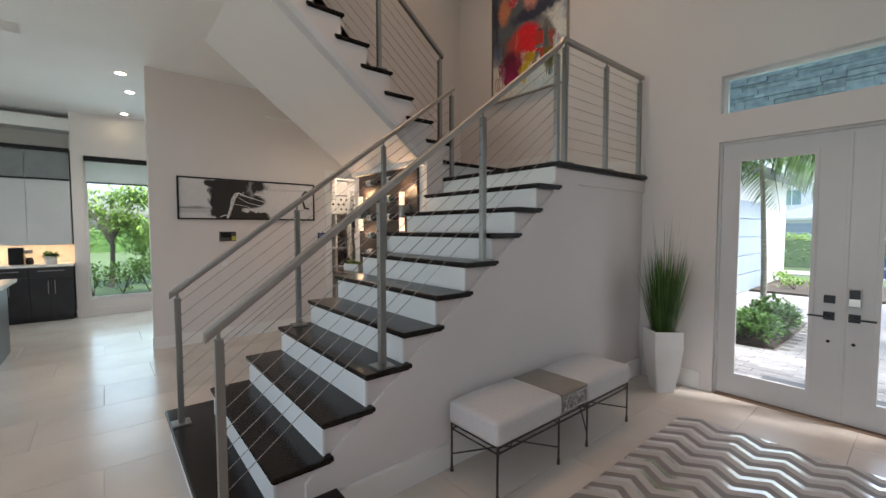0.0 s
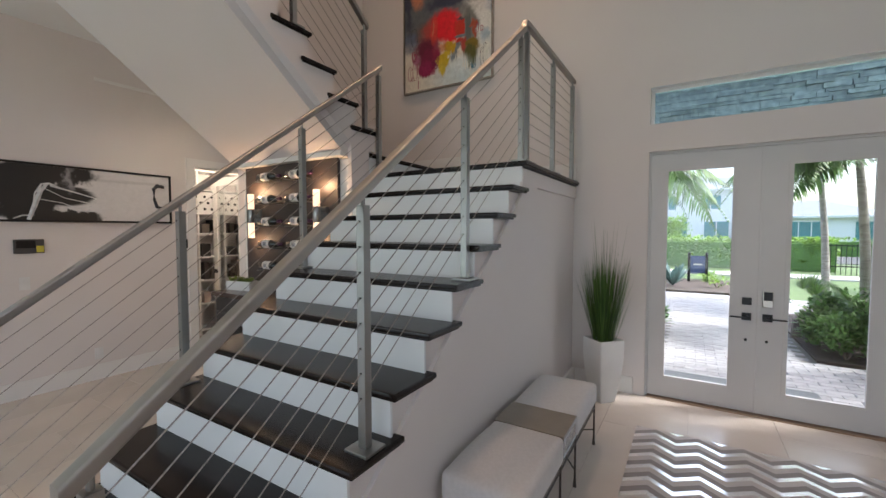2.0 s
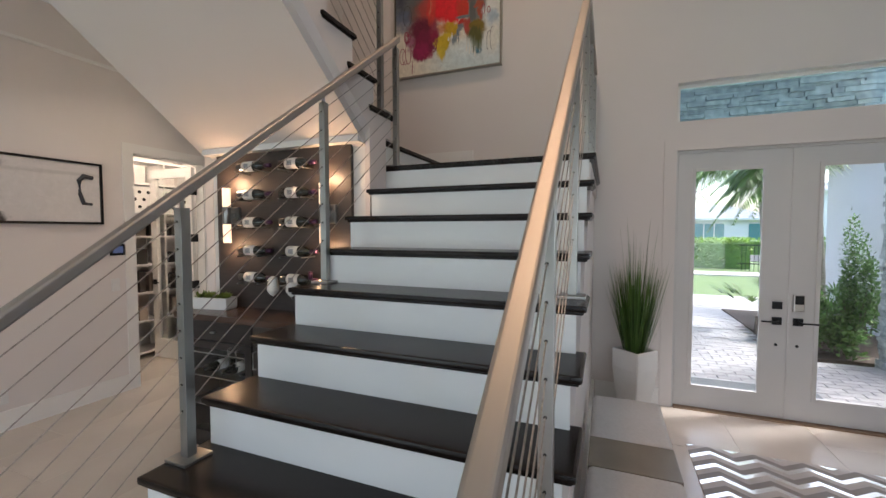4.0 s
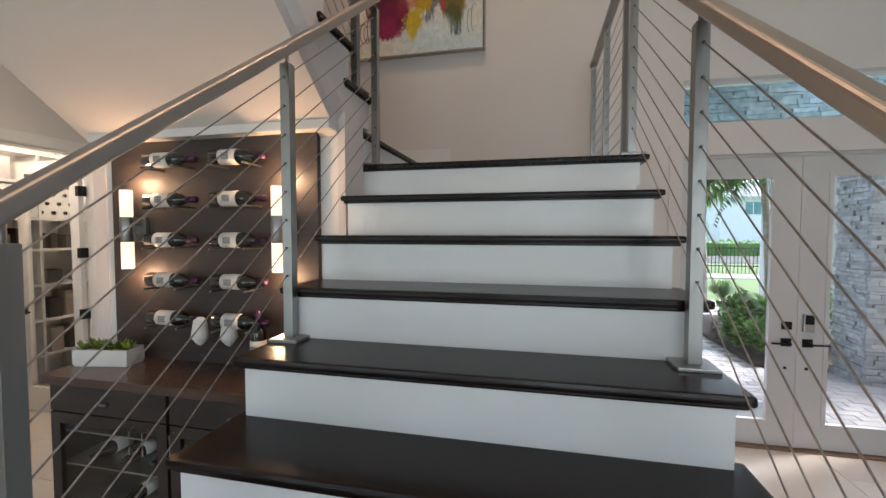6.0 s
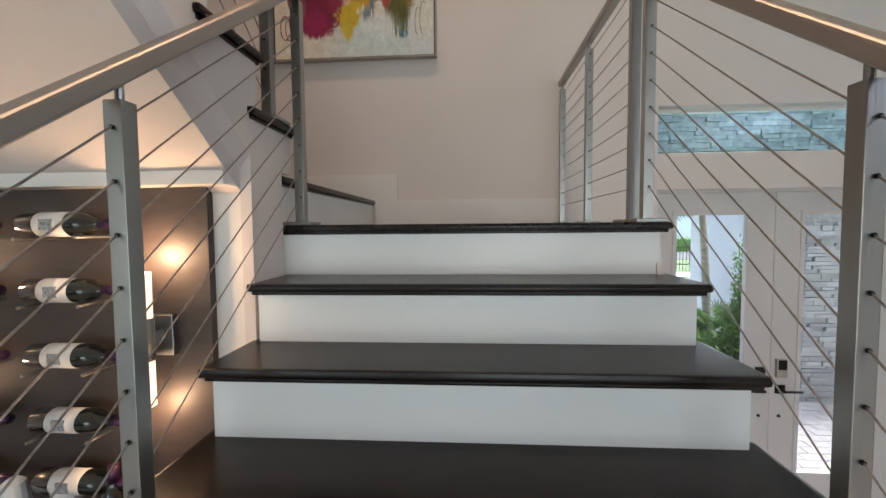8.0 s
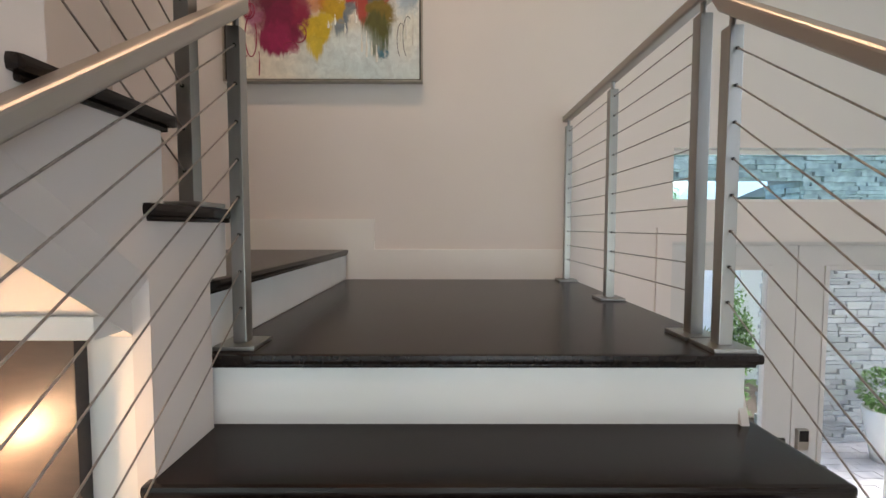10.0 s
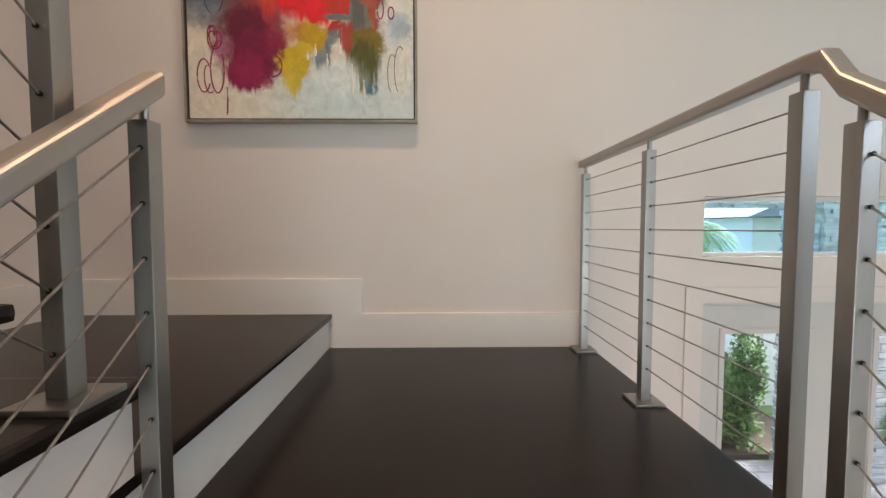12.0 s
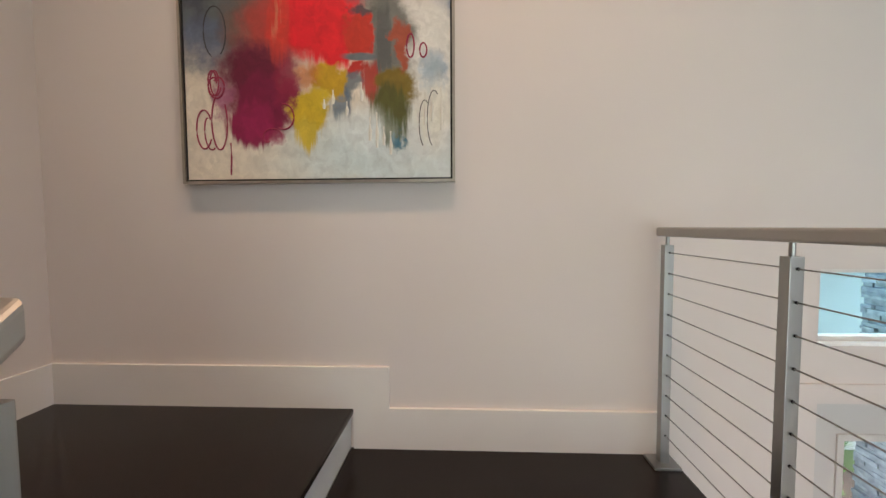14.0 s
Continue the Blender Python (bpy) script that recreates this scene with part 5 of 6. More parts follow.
plant_part("leaves", SHRUB, [((-0.52 + rnd.uniform(-.06, .06), 9.72 + rnd.uniform(-.06, .06), 1.06), (rnd.uniform(-1, 1), rnd.uniform(-1, 1), rnd.uniform(0.1, 1)), rnd.uniform(0.10, 0.18), 0.026, 0.3) for _ in range(220)], m)
isl = thing("kitchen_island", (-1.9, 7.1, 0), "kitchen island with a white quartz top on a dark base", "kitchen island")
part("base", boxed(-3.2, -0.76, 6.72, 7.52, 0, 0.86), DARKCAB, isl)
part("top", boxed(-3.26, -0.68, 6.64, 7.6, 0.862, 0.902, bevel=0.004), QUARTZ, isl, "white quartz top")
for x, y in ((0.533, 7.78), (0.51, 9.256), (0.408, 6.953), (-1.2, 7.8), (-1.2, 9.2), (2.9, 5.5)):
    c = thing("recessed_light", (x, y, 3.5), "small round recessed ceiling light, lit", "ceiling light", "recessed ceiling lights")
    part("ring", lathe(bmesh.new(), [(0.075, 3.499), (0.075, 3.490), (0.055, 3.488), (0.052, 3.4985)], (x, y, 0), 24), TRIM, c, smooth=True)
    part("lens", lathe(bmesh.new(), [(0.0, 3.493), (0.053, 3.493)], (x, y, 0), 24), glowing("lit_lens", (1.0, 0.93, 0.82), 3.0), c, "glowing lens")
lamp("corridor_downlight", "SPOT", look((2.9, 5.5, 3.46), (2.9, 5.5, 0)), 9, (1.0, 0.82, 0.62), cone=radians(130), soft=0.06)
lamp("kitchen_downlight", "SPOT", look((0.5, 8.4, 3.46), (0.5, 8.4, 0)), 16, (1.0, 0.93, 0.84), cone=radians(120), soft=0.06)
vent = thing("ceiling_vent", (-0.49, 6.12, 3.5), "white rectangular ceiling vent", "vent")
part("frame", boxed(-0.65, -0.40, 6.0, 6.25, 3.488, 3.499), TRIM, vent)
for i in range(6):
    part("slat", boxed(-0.64, -0.41, 6.02 + 0.037 * i, 6.035 + 0.037 * i, 3.480, 3.488), TRIM, vent)


# ---- outside ----
G = -0.11
LAWN = material("lawn_ground", (0.085, 0.135, 0.045), (0.115, 0.17, 0.06), 6, 0.9, bump=0.6, bump_scale=60)
MULCH = material("brown_mulch", (0.06, 0.045, 0.035), (0.10, 0.075, 0.06), 25, 0.95, bump=0.8, bump_scale=90)
STUCCO = material("white_stucco", (0.74, 0.76, 0.77), (0.70, 0.72, 0.73), 2, 0.8, bump=0.2, bump_scale=120)
ROOF = material("grey_roof_tile", (0.17, 0.19, 0.22), (0.22, 0.24, 0.27), 5, 0.8, bump=0.4, bump_scale=30)
PAVER = material("grey_concrete_paver", (0.46, 0.44, 0.43), (0.36, 0.35, 0.35), 7, 0.7, bump=0.4, bump_scale=90, vary=0.16)
SAND = material("joint_sand", (0.24, 0.22, 0.20), None, 30, 0.95, bump=0.3, bump_scale=200)
STONE = material("grey_ledgestone", (0.44, 0.465, 0.475), (0.27, 0.29, 0.30), 14, 0.8, bump=0.9, bump_scale=45, vary=0.2)
STONE_REST = material("grey_ledgestone_far", (0.44, 0.465, 0.475), (0.27, 0.29, 0.30), 14, 0.8, bump=0.9, bump_scale=45)
ASPHALT = material("asphalt", (0.06, 0.06, 0.06), (0.08, 0.08, 0.08), 8, 0.9, bump=0.4, bump_scale=90)
# lightened teal base stands in for the reflection in the far panes
REFLECT_GLASS = material("teal_reflection_glass", (0.09, 0.22, 0.24), (0.13, 0.28, 0.30), 2, 0.1)
setting("ground", slab(bmesh.new(), [(4.667, -900), (900, -900), (900, 900), (-900, 900), (-900, 10.41), (4.667, 10.41)], "z", G - 0.3, G - 0.05), LAWN, "short green lawn", "ground")
setting("ground_south", slab(bmesh.new(), [(-900, -900), (4.666, -900), (4.666, -3.21), (-6.21, -3.21), (-6.21, 10.41), (-900, 10.41)], "z", G - 0.3, G - 0.05), LAWN, "short green lawn", "ground")
setting("paver_bed", slab(bmesh.new(), [(4.667, -3.4), (6.9, -3.4), (6.9, -0.3), (9.0, -0.3), (9.0, -9), (12.9, -9), (12.9, 9), (9.4, 9), (9.4, 1.7), (6.9, 1.7), (6.9, 4.0), (4.667, 4.0)], "z", G - 0.045, G - 0.012), SAND, "sand joints of the paver walk", "pavement")
setting("street", boxed(28.0, 35.0, -120, 120, G - 0.049, G - 0.02), ASPHALT, "grey asphalt street", "road")
setting("sidewalk", boxed(18.9, 20.3, -120, 120, G - 0.048, G), material("pale_concrete", (0.5, 0.49, 0.47), None, 5, 0.85, bump=0.3, bump_scale=80), "pale concrete sidewalk", "pavement")
for name, x0, x1, y0, y1 in (("planting_bed_1", 7.08, 9.35, 1.60, 4.6), ("planting_bed_2", 7.08, 10.65, -1.9, -0.22), ("planting_bed_3", 13.2, 16.4, 0.0, 6.0)):
    setting(name, boxed(x0, x1, y0, y1, G - 0.048, G + 0.02, bevel=0.01), MULCH, "brown mulch planting bed", "ground")

# stone portal; the porch roof is unseen, cut short to let skylight in
setting("unseen_porch_ceiling", boxed(4.667, 5.3, -4.0, 5.0, 5.3, 5.5), CEILING, "unseen white porch ceiling, kept short for skylight", "ceiling")
portal = thing("stone_portal", (6.7, 0.6, G), "tall grey stacked ledgestone entry portal", "portal")
core = bmesh.new()
box(core, 6.53, 7.05, -3.4, -1.10, G - 0.05, 5.2), box(core, 6.53, 7.05, 2.62, 4.4, G - 0.05, 5.2), box(core, 6.53, 6.72, -1.10, 2.62, 2.92, 5.2)
part("core", core, SAND, portal)
unit = bmesh.new()
box(unit, -0.5, 0.5, -0.5, 0.5, -0.5, 0.5)
bmesh.ops.bevel(unit, geom=list(unit.edges), offset=0.06, segments=1, affect="EDGES")
unit_mesh = bpy.data.meshes.new("stone")
unit.to_mesh(unit_mesh)
unit.free()
unit_mesh.materials.append(STONE)


def ledge(u0, u1, v0, v1):
    """Courses of uneven stones over a face: (u0, u1, v0, v1, depth)."""
    v = v0
    while v < v1 - 0.01:
        h = min(rnd.choice((0.032, 0.042, 0.052, 0.064)), v1 - v)
        u = u0
        while u < u1 - 0.01:
            w = min(rnd.uniform(0.10, 0.30), u1 - u)
            if u1 - u - w < 0.06:
                w = u1 - u
            yield u + 0.003, u + w - 0.003, v + 0.002, v + h - 0.002, rnd.uniform(0.012, 0.055)
            u += w
        v += h


courses = []
made = 0
for y0, y1, z0, z1, d in ledge(-2.35, -1.07, G - 0.02, 2.6):
    if made < 290:
        ob = new("stone", unit_mesh)
        ob.matrix_basis = Matrix.Translation((6.53 - d / 2 + 0.004, (y0 + y1) / 2, (z0 + z1) / 2)) @ Matrix.Diagonal((d, y1 - y0, z1 - z0, 1))
        ob.parent, ob.matrix_parent_inverse = portal, portal.matrix_basis.inverted()
        made += 1
    else:
        courses.append((6.53 - d, 6.534, y0, y1, z0, z1))


def joined(name, cuboids, mat, parent, kind="stuff"):
    """Many boxes as one mesh."""
    verts, faces = [], []
    for x0, x1, y0, y1, z0, z1 in cuboids:
        n = len(verts)
        verts += [(x, y, z) for x in (x0, x1) for y in (y0, y1) for z in (z0, z1)]
        faces += [tuple(n + i for i in f) for f in ((0, 1, 3, 2), (4, 6, 7, 5), (0, 4, 5, 1), (2, 3, 7, 6), (0, 2, 6, 4), (1, 5, 7, 3))]
    mesh = bpy.data.meshes.new(name)
    mesh.from_pydata(verts, [], faces)
    mesh.materials.append(mat)
    ob = new(name, mesh)
    if parent is not None:
        ob.parent, ob.matrix_parent_inverse = parent, parent.matrix_basis.inverted()
    return tagged(ob, kind=kind)


nodes, links = STONE_REST.node_tree.nodes, STONE_REST.node_tree.links
geo, hsv, spread = nodes.new("ShaderNodeNewGeometry"), nodes.new("ShaderNodeHueSaturation"), nodes.new("ShaderNodeMapRange")
spread.inputs["To Min"].default_value, spread.inputs["To Max"].default_value = 0.8, 1.22
links.new(geo.outputs["Random Per Island"], spread.inputs["Value"])
links.new(spread.outputs[0], hsv.inputs["Value"])
links.new(nodes["Principled BSDF"].inputs["Base Color"].links[0].from_socket, hsv.inputs["Color"])
links.new(hsv.outputs[0], nodes["Principled BSDF"].inputs["Base Color"])
more = courses + [(6.53 - d, 6.534, a, b, c, e) for a, b, c, e, d in ledge(-3.4, -2.352, G - 0.02, 5.2)]
more += [(6.53 - d, 6.534, a, b, c, e) for a, b, c, e, d in ledge(-2.35, -1.07, 2.602, 5.2)]
more += [(6.53 - d, 6.534, a, b, c, e) for a, b, c, e, d in ledge(-1.068, 2.6, 2.90, 5.2)]
more += [(6.53 - d, 6.534, a, b, c, e) for a, b, c, e, d in ledge(2.602, 4.4, G - 0.02, 5.2)]
more += [(a, b, -1.104, -1.10 + d, c, e) for a, b, c, e, d in ledge(6.53, 7.05, G - 0.02, 2.9)]
more += [(a, b, 2.62 - d, 2.624, c, e) for a, b, c, e, d in ledge(6.53, 7.05, G - 0.02, 2.9)]
joined("stone_courses", more, STONE_REST, portal)

topiary = thing("topiary_pot", (6.12, -1.72, G), "round clipped topiary ball in a tall white pot on the porch", "potted plant")
part("pot", lathe(bmesh.new(), [(0.0, 0.0), (0.10, 0.0), (0.13, 0.2), (0.19, 0.56), (0.17, 0.56), (0.15, 0.48), (0.0, 0.48)], (6.12, -1.72, G), 24), CERAMIC, topiary, smooth=True)
blades = []
for _ in range(900):
    v = Vector((rnd.gauss(0, 1), rnd.gauss(0, 1), rnd.gauss(0, 1))).normalized()
    blades.append((Vector((6.12, -1.72, 0.66)) + v * rnd.uniform(0.16, 0.22), v + Vector((rnd.uniform(-.6, .6), rnd.uniform(-.6, .6), rnd.uniform(-.3, .6))), 0.05, 0.028, 0.2))
plant_part("crown", SHRUB, blades, topiary)
tagged(part("door_mat", boxed(5.0, 5.72, 0.05, 1.42, G, G + 0.012, bevel=0.004), material("grey_door_mat", (0.13, 0.145, 0.15), (0.17, 0.18, 0.185), 60, 0.95, bump=0.6, bump_scale=200)), "flat grey door mat on the porch pavers", "door mat")


def bush(name, label, center, size, count, leaf, mat, group="", category="shrub", wide=0.5):
    """Many leaves on an uneven mound, with a few stems."""
    t = thing(name, center, label, category, group)
    blades = []
    lumps = [(Vector((rnd.uniform(-0.6, 0.6) * size[0], rnd.uniform(-0.6, 0.6) * size[1], rnd.uniform(0.35, 0.75) * size[2])), rnd.uniform(0.3, 0.55)) for _ in range(9)]
    for _ in range(count):
        c, r = rnd.choice(lumps)
        v = Vector((rnd.gauss(0, 1), rnd.gauss(0, 1), rnd.gauss(0.2, 1))).normalized() * r * rnd.uniform(0.5, 1.0)
        q = c + Vector((v.x * size[0], v.y * size[1], v.z * size[2] * 0.8))
        q.z = max(0.02, q.z)
        blades.append((Vector(center) + q, (v.x + rnd.uniform(-.4, .4), v.y + rnd.uniform(-.4, .4), abs(v.z) * 0.5 + rnd.uniform(0, 0.8)), leaf * rnd.uniform(0.7, 1.3), leaf * wide, rnd.uniform(0.1, 0.6)))
    plant_part("leaves", mat, blades, t)
    stems = bmesh.new()
    for c, r in lumps[:5]:
        tube(stems, [center, Vector(center) + c * 0.6, Vector(center) + c], [0.012, 0.008, 0.004], 5)
    part("stems", stems, BARK, t)
    return t


BARK = material("grey_brown_bark", (0.20, 0.17, 0.14), (0.12, 0.10, 0.085), 14, 0.9, bump=0.7, bump_scale=40)
PALM_BARK = material("pale_palm_bark", (0.46, 0.44, 0.38), (0.30, 0.28, 0.24), 6, 0.85, bump=0.5, bump_scale=30, stretch=(1, 1, 6))


def palm(place, height, lean, fronds, length, radius, label, arc=(0.0, 360.0)):
    t = thing("palm_tree", place, label, "palm tree", "palms along the walk")
    base = Vector(place)
    path = [base + Vector((lean[0] * f * f, lean[1] * f * f, height * f)) for f in [i / 14 for i in range(15)]]
    part("trunk", tube(bmesh.new(), path, [radius * (1.25 - 0.5 * i / 14) * (1.05 if i % 2 else 0.97) for i in range(15)], 12), PALM_BARK, t, smooth=True)
    top = path[-1]
    for k in range(fronds):
        a = radians(arc[0] + (arc[1] - arc[0]) * k / fronds) + rnd.uniform(-0.2, 0.2)
        lift, sag = rnd.uniform(0.15, 0.9), rnd.uniform(0.75, 1.15)
        way = Vector((math.cos(a), math.sin(a), 0))
        spine = [top + way * (length * f) + Vector((0, 0, length * (lift * f - sag * f * f))) for f in [i / 12 for i in range(13)]]
        blades = []
        for i in range(1, 13):
            along = (spine[i] - spine[i - 1]).normalized()
            side = along.cross(Vector((0, 0, 1))).normalized()
            for s in (-1, 1):
                for j in range(4):
                    q = spine[i - 1].lerp(spine[i], j / 4)
                    n = length * 0.34 * math.sin(math.pi * min(1, (i + j / 4) / 13 + 0.12)) + 0.05
                    blades.append((q, side * s + along * 0.7 + Vector((0, 0, rnd.uniform(-0.15, 0.2))), n, 0.035, rnd.uniform(0.3, 0.7)))
        f = plant_part("frond", PALM, blades, t)
        part("rib", tube(bmesh.new(), spine, [0.014 - 0.001 * i for i in range(13)], 5), PALM, f)
    return t


palm((8.3, -0.98, G), 2.85, (0.02, 0.16), 10, 1.35, 0.058, "slender palm tree with arching green fronds beside the portal", (25.0, 185.0))
palm((11.6, -1.25, G), 3.3, (0.1, 0.2), 13, 1.8, 0.06, "slender palm tree with drooping green fronds", (0.0, 260.0))
palm((8.9, 2.12, G), 3.0, (0.0, 0.12), 14, 1.8, 0.040, "thin palm tree with drooping fronds in the bed")
for x, y, s, n, leaf in ((7.35, 1.95, (0.42, 0.42, 0.42), 700, 0.10), (7.95, 1.85, (0.45, 0.42, 0.45), 700, 0.10), (8.6, 1.9, (0.5, 0.42, 0.5), 600, 0.10), (7.5, 2.8, (0.6, 0.5, 0.6), 600, 0.12), (8.5, 2.9, (0.6, 0.5, 0.7), 600, 0.12)):
    bush("low_shrub", "low glossy green shrub in the mulch bed", (x, y, G), s, n, leaf, SHRUB, "shrubs in the beds")
for x, y, s, n, leaf in ((7.30, -0.55, (0.30, 0.32, 0.50), 700, 0.09), (7.45, -0.62, (0.45, 0.42, 0.55), 800, 0.12), (8.1, -0.55, (0.45, 0.40, 0.55), 800, 0.12), (8.6, -0.7, (0.45, 0.4, 0.7), 700, 0.12), (8.6, -1.7, (0.6, 0.5, 0.7), 500, 0.12)):
    bush("low_shrub", "low glossy green shrub in the mulch bed", (x, y, G), s, n, leaf, SHRUB, "shrubs in the beds")
bush("column_shrub", "dense green shrub at the foot of the stone", (7.40, -0.90, G), (0.30, 0.30, 0.85), 1700, 0.06, SHRUB)
bush("column_shrub", "dense dark green column shrub against the stone", (7.42, -0.98, G), (0.26, 0.25, 1.75), 3000, 0.055, SHRUB)
for x, y, n in ((8.45, -0.25, 60), (8.0, -1.0, 50)):
    t = thing("fan_palm", (x, y, G), "low fan palm with spiky green leaves", "palm shrub", "fan palms")
    blades = []
    for _ in range(16):
        a, lift = rnd.uniform(0, 6.28), rnd.uniform(0.4, 2.0)
        way = Vector((math.cos(a), math.sin(a), lift)).normalized()
        hub = Vector((x, y, G + 0.2)) + way * rnd.uniform(0.35, 0.7)
        for j in range(15):
            b = (j - 7) * 0.17
            side = way.cross(Vector((0, 0, 1))).normalized()
            blades.append((hub, way * math.cos(b) + side * math.sin(b), 0.34, 0.028, 0.2))
    plant_part("fans", PALM, blades, t)
    part("stump", tube(bmesh.new(), [(x, y, G), (x, y, G + 0.3)], [0.07, 0.05], 8), BARK, t)
agave = thing("agave", (14.0, 1.6, G), "blue-green agave with pointed leaves in the bed", "agave")
plant_part("leaves", AGAVE, [((14.0, 1.6, G + 0.05), (math.cos(a), math.sin(a), rnd.uniform(0.5, 2.2)), rnd.uniform(0.6, 0.85), 0.13, 0.05) for a in [rnd.uniform(0, 6.28) for _ in range(34)]], agave)
for i, (x, y) in enumerate(((14.2, 3.6), (14.1, 2.6), (14.3, 0.5), (15.2, 2.0), (15.6, 3.2), (15.0, 4.4), (16.0, 0.6))):
    bush("border_shrub", "small green border plant in the mulch", (x, y, G), (0.4, 0.4, 0.35), 160, 0.10, LIGHT_LEAF, "border plants")


def hedge(name, x0, x1, y0, y1, h, count, leaf):
    t = thing(name, ((x0 + x1) / 2, (y0 + y1) / 2, G), "long clipped bright green hedge", "hedge")
    blades = []
    for _ in range(count):
        q = Vector((rnd.uniform(x0, x1), rnd.uniform(y0, y1), G + h * rnd.random() ** 0.7 * (1 + 0.12 * noise.noise((rnd.random(), 1, 2)))))
        blades.append((q, (rnd.uniform(-1, 0.4), rnd.uniform(-1, 1), rnd.uniform(-0.1, 1)), leaf * rnd.uniform(0.7, 1.3), leaf * 0.5, 0.3))
    plant_part("leaves", LIGHT_LEAF, blades, t)
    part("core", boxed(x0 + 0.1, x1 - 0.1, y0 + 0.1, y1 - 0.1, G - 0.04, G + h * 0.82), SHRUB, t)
    return t


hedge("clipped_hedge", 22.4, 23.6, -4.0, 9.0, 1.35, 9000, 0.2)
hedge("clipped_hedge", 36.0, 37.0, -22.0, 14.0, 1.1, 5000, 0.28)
fence = thing("metal_fence", (21.5, -8, G), "dark metal picket fence along the lawn", "fence")
for z in (0.25, 1.05):
    part("rail", boxed(21.48, 21.52, -14.0, -3.2, G + z, G + z + 0.04), BLACK, fence)
for i in range(72):
    y = -14.0 + 0.15 * i
    part("picket", boxed(21.49, 21.51, y, y + 0.02, G - 0.05, G + 1.15), BLACK, fence)
sign = thing("yard_sign", (15.6, 0.95, G), "small blue yard sign between two dark posts", "sign")
for y in (0.72, 1.2):
    part("post", boxed(15.56, 15.64, y - 0.04, y + 0.04, G - 0.05, G + 0.95), BLACK, sign)
part("panel", boxed(15.585, 15.615, 0.76, 1.16, G + 0.3, G + 0.85), material("blue_sign_panel", (0.05, 0.08, 0.22), None, 10, 0.5), sign, "blue sign panel")
part("text_bar", boxed(15.58, 15.584, 0.84, 1.08, G + 0.55, G + 0.60), PLASTIC, sign)


def house(place, w, d, h, label, storeys=1, openings=()):
    """A plastered house: walls, hip roof, windows on the side that faces -x."""
    x, y = place
    t = thing("house", (x, y, G), label, "house", "houses across the street")
    part("wall", boxed(x, x + d, y - w / 2, y + w / 2, G - 0.05, G + h), STUCCO, t)
    bm = bmesh.new()
    e, top = 0.6, G + h
    a = [bm.verts.new(v) for v in ((x - e, y - w / 2 - e, top), (x + d + e, y - w / 2 - e, top), (x + d + e, y + w / 2 + e, top), (x - e, y + w / 2 + e, top))]
    r = [bm.verts.new(v) for v in ((x + d / 2, y - w / 2 + d / 2, top + d * 0.22), (x + d / 2, y + w / 2 - d / 2, top + d * 0.22))]
    bm.faces.new((a[0], a[1], r[0])), bm.faces.new((a[1], a[2], r[1], r[0])), bm.faces.new((a[2], a[3], r[1])), bm.faces.new((a[3], a[0], r[0], r[1])), bm.faces.new(a[::-1])
    part("roof", bm, ROOF, t, "grey hip roof")
    part("fascia", boxed(x - e - 0.02, x - e + 0.03, y - w / 2 - e, y + w / 2 + e, top - 0.22, top + 0.02), STUCCO, t)
    for y0, y1, z0, z1 in openings:
        n = part("window", boxed(x - 0.04, x + 0.05, y + y0, y + y1, G + z0, G + z1), STUCCO, t)
        k = max(1, round((y1 - y0) / 1.2))
        for i in range(k):
            s = (y1 - y0) / k
            part("pane", boxed(x - 0.06, x - 0.042, y + y0 + s * i + 0.05, y + y0 + s * (i + 1) - 0.05, G + z0 + 0.05, G + z1 - 0.05), REFLECT_GLASS, n)
    return t


garage = house((60.0, 8.2), 9.5, 8, 2.75, "white single-storey garage house with a blue-grey hip roof", 1, ((-3.4, -2.2, 0.6, 2.2),))
for i in range(4):
    part("garage_door_panel", boxed(59.9, 60.02, 6.9, 11.2, G + 0.05 + 0.53 * i, G + 0.56 + 0.53 * i, bevel=0.01), material("blue_grey_garage_panel", (0.20, 0.27, 0.36), None, 5, 0.5) if i == 0 else bpy.data.materials["blue_grey_garage_panel"], garage)
house((70.0, 3.5), 26, 10, 7.4, "white two-storey house with teal glazing and a grey hip roof", 2, ((-12, -9, 0.5, 2.9), (-7, -4, 0.5, 2.9), (-2, 1, 0.5, 2.9), (-11, -9.2, 4.6, 6.6), (-6, -3.5, 4.6, 6.6), (-0.5, 1.5, 4.6, 6.6), (2.6, 4.8, 4.6, 6.6), (8, 10, 4.6, 6.6)))
house((60.0, -11.0), 11, 9, 3.2, "white single-storey house with a blue-grey hip roof", 1, ((-4.5, -2.8, 0.5, 2.6), (-0.4, 4.0, 0.5, 2.6)))
house((66.0, -34.0), 22, 12, 6.8, "white two-storey house far along the street", 2, ((-8, -5, 0.5, 2.9), (0, 3, 0.5, 2.9), (-6, -4, 4.2, 6), (1, 4, 4.2, 6), (6, 8, 4.2, 6)))
house((62.0, 32.0), 20, 12, 4.0, "white house far along the street", 1, ((-6, -3, 0.5, 2.9), (0, 3, 0.5, 2.9)))
for x, y, z in ((52.0, 2.6, 0.0), (50.0, -4.6, 0.0), (54.0, -16.0, 0.0)):
    bush("street_tree", "rounded green tree in front of the far houses", (x, y, G), (1.6, 1.6, 3.6), 1500, 0.32, LIGHT_LEAF, "trees along the street", "tree")
wing = thing("garage_wing", (12.0, 5.0, G), "white garage wing with a pale blue panel door and grey roof", "house")
part("wall", boxed(10.2, 17.0, 3.35, 9.0, G - 0.05, 2.9), STUCCO, wing)
